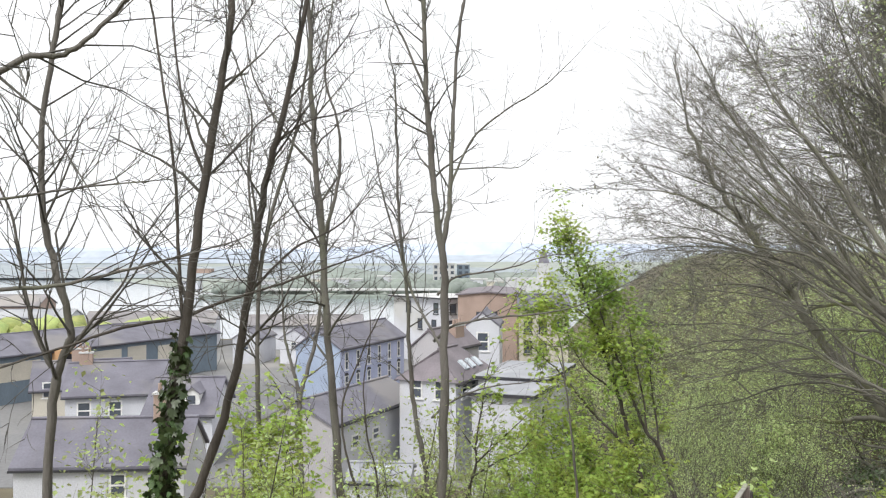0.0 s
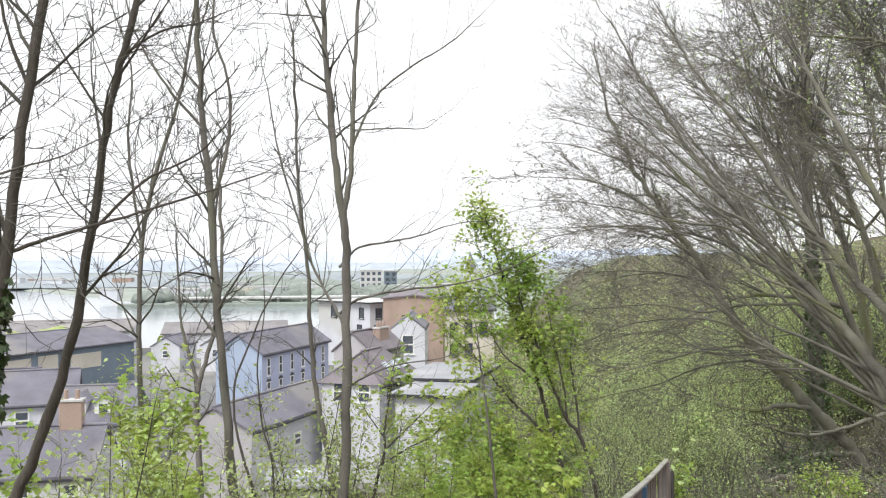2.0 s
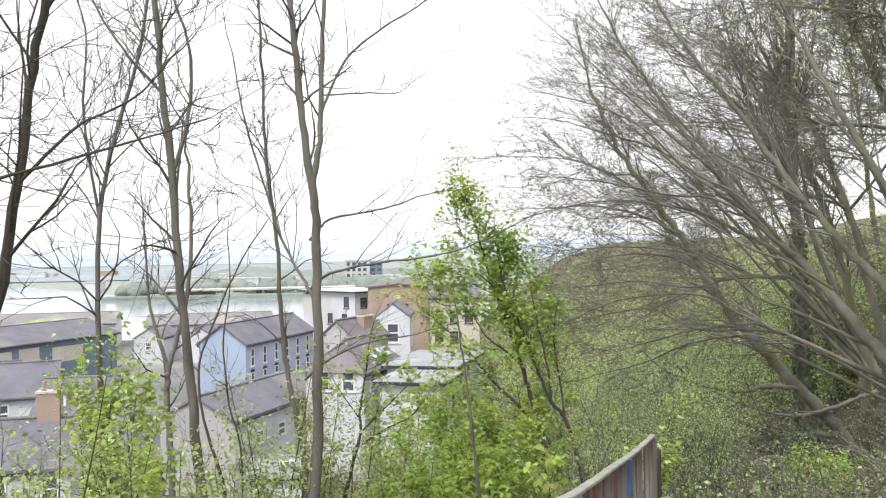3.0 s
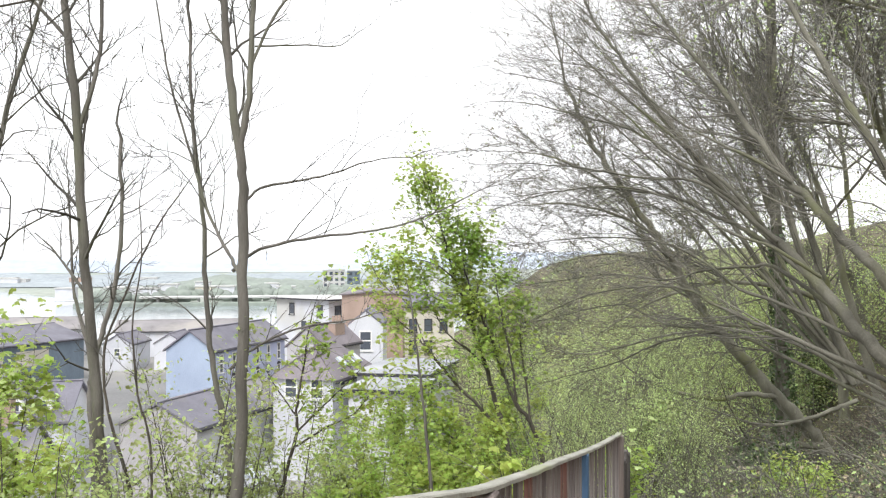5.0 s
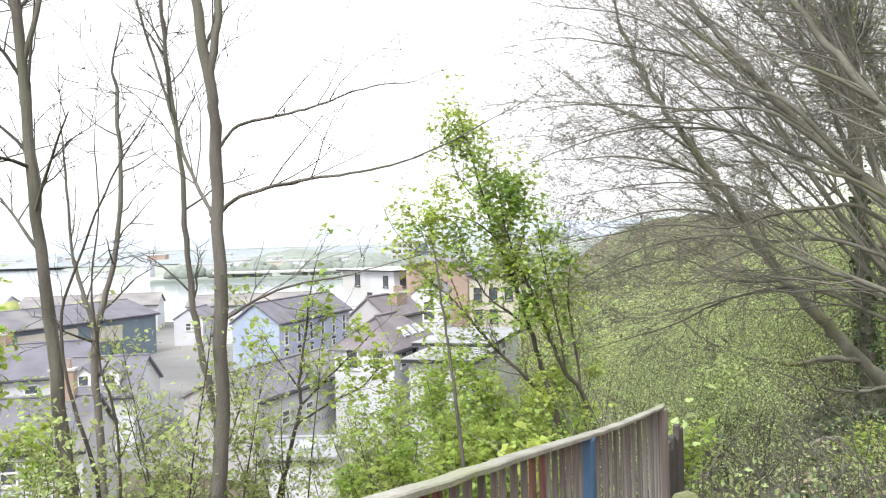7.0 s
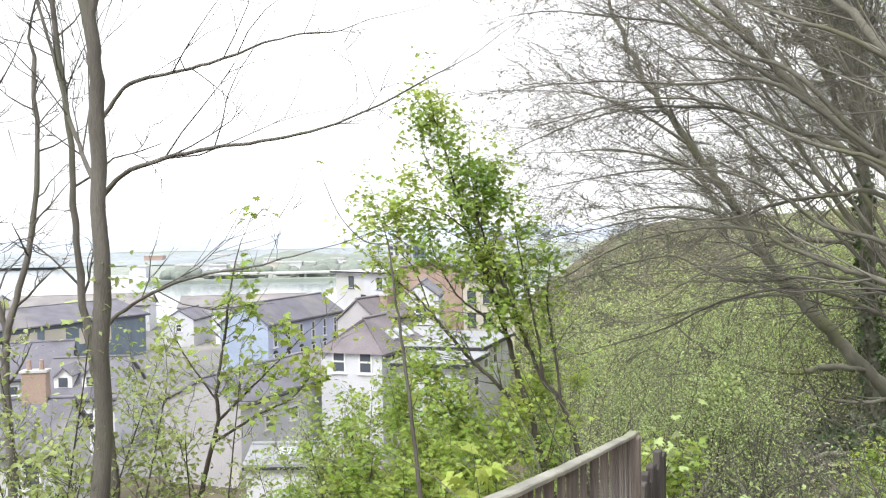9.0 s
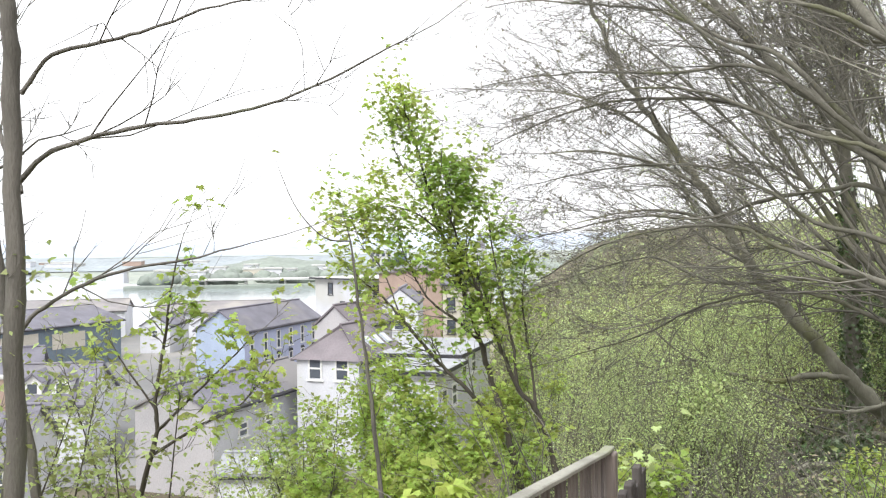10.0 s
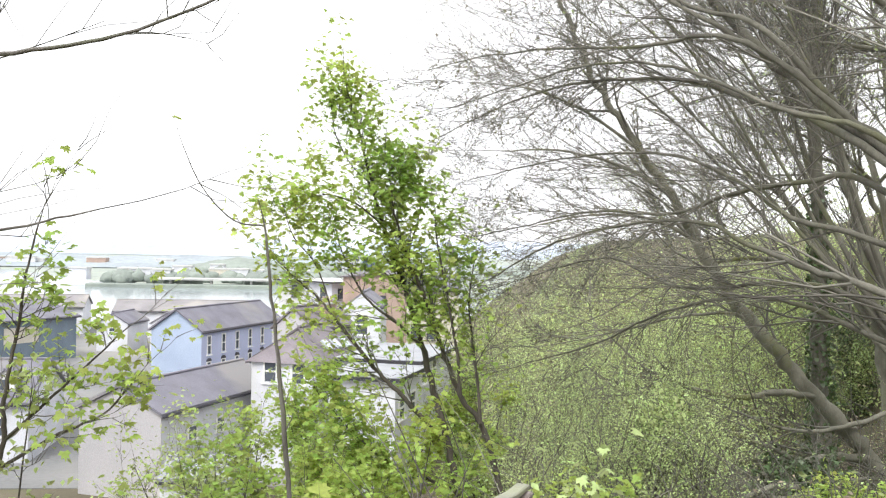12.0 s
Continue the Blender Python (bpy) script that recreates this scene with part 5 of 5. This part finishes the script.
cover("brambles", "tangled green brambles covering the bank", 52000, bank, BRAMBLE, 0.062, 0.42, 401, low=0.06)
cover("spring_growth", "fresh pale undergrowth on the bank", 60000, bank, LEAF_PALE, 0.048, 0.5, 402, low=0.06)
cover("ivy_cover", "dark ivy carpeting the bank", 34000, bank, IVY, 0.10, 0.4, 403, low=-0.02)
cover("leaf_litter", "brown dead leaves and dry stalks on the bank", 50000, bank, DRY, 0.09, 0.3, 404)
cover("spring_growth", "bright spring undergrowth on the slope below", 30000, slope, LEAF, 0.095, 0.7, 405, low=-0.05)
cover("brambles", "green brambles on the slope below the path", 24000, slope, BRAMBLE, 0.10, 0.5, 406, low=-0.05)
cover("hill_wood", "budding thicket crowns above the bank", 95000, high_bank, LEAF_PALE, 0.13, 4.2, 409, low=-0.1)
cover("hill_wood", "yellow-green budding crowns above the bank", 50000, high_bank, LEAF_YELLOW, 0.13, 4.8, 410, low=0.0)
cover("hill_wood", "budding woodland scrub on the far hillside", 105000, hill, LEAF_YELLOW, 0.19, 4.0, 407)
cover("hill_wood", "brown bare scrub on the far hillside", 16000, hill, DRY, 0.17, 3.0, 408)


def stalks(name, label, count, place, mat, length, radius, seed, lean):
    rng = np.random.default_rng(seed)
    s, u = place(rng, count)
    x, y = ALONG[0] * s + ACROSS[0] * u, ALONG[1] * s + ACROSS[1] * u
    z = ground_height(x, y)
    t = Tubes()
    for a, b, c in zip(x, y, z):
        p = np.array([a, b, c - 0.05])
        d = unit(np.array([0, 0, 1.0]) + rng.normal(0, lean, 3))
        l = length * rng.uniform(0.4, 1.3)
        pts = [p]
        for k in range(4):
            d = unit(d + rng.normal(0, 0.2, 3) + np.array([-0.05, 0, -0.12 * k]))
            pts.append(pts[-1] + d * l / 4)
        t.add(pts, [radius, radius * 0.9, radius * 0.75, radius * 0.55, radius * 0.3], 3)
    return tagged(part(name, t.mesh(name), mat), label, "undergrowth", kind="stuff")


stalks("dry_stems", "tangle of bare brown stems on the bank", 6000, bank, TWIG, 1.3, 0.008, 421, 0.45)
stalks("dry_stems", "thin bare upright stems on the slope", 2600, slope, TWIG, 2.2, 0.009, 422, 0.35)
stalks("dry_stems", "far bare scrub stems on the hillside", 1800, hill, TWIG, 5.5, 0.022, 423, 0.35)
stalks("dry_stems", "tall bare upright stems on the upper bank", 900, high_bank, TWIG_MID, 5.5, 0.018, 425, 0.3)

# fallen mossy branches and broad-leaved seedlings by the railing's end
for i, ctrl in enumerate(([(13.06,25.48,-5.49),(12.09,25.56,-5.64),(11.23,25.33,-5.78),(10.67,25.17,-5.96)], [(13.58,27.44,-5.89),(12.88,27.3,-5.81),(12.19,27.15,-6.0),(11.36,27.12,-6.19)], [(14.29,29.38,-5.81),(12.9,29.0,-6.21),(11.77,28.79,-6.35),(10.71,28.68,-6.66)])):
    rng_l = np.random.default_rng(440 + i)
    t = Tubes()
    pts = spline(ctrl, 6)
    t.add(pts + rng_l.normal(0, 0.015, pts.shape), np.linspace(0.085, 0.03, len(pts)), 9)
    log = thing("fallen_branch", tuple(ctrl[0]), "mossy fallen branch lying on the bank", "branch")
    part("wood", t.mesh("wood", ctrl[0]), BARK_OLD, log)
    tw, tips = Tubes(), []
    for k in range(7):
        q = pts[int(rng_l.uniform(0.2, 1) * (len(pts) - 1))]
        grow(tw, q, unit(rng_l.normal(0, 1, 3) + np.array([-0.4, 0, 0.4])), 1.3, 0.014, 1, rng_l, BARE, tips)
    part("twig_mass", tw.mesh("twig_mass", ctrl[0]), TWIG, log)["kind"] = "stuff"
BIG = (LEAF, 0.15, 2.2, 0.10, LEAF_LOBED, 0.2)
shrub("broad-leaved maple seedling beside the railing", (3.24,13.53,-2.25), 3, 0.35, BIG, 451, 2.5, 0.3, 0, 0.7, name="maple_seedling", r=0.012)
shrub("broad-leaved maple seedling past the railing's end", (5.25,15.6,-2.45), 4, 0.5, (LEAF_PALE, 0.11, 2.2, 0.10, LEAF_LOBED, 0.2), 452, 3.0, 0.35, 0, 0.7, name="maple_seedling", r=0.012)
shrub("dark glossy ivy mound on the bank", (14.08,28.4,-5.72), 9, 1.2, (IVY, 0.12, 5.0, 0.16, LEAF_LOBED, 0.6), 453, 6.0, 0.6, 1, 0.0, name="ivy_mound")
shrub("dark ivy climbing the bank beneath the old tree", (23.8,42.12,-1.99), 6, 1.4, (IVY, 0.12, 2.6, 0.18, LEAF_LOBED, 0.6), 454, 6.0, 0.6, 1, 0.0, name="ivy_mound")

stalks("dry_stems", "low tangle of dead brown twigs beneath the old tree", 1500, lambda rng, n: (rng.uniform(24, 42, n), rng.uniform(1.5, 8, n)), BARK_DARK, 1.6, 0.014, 424, 1.1)
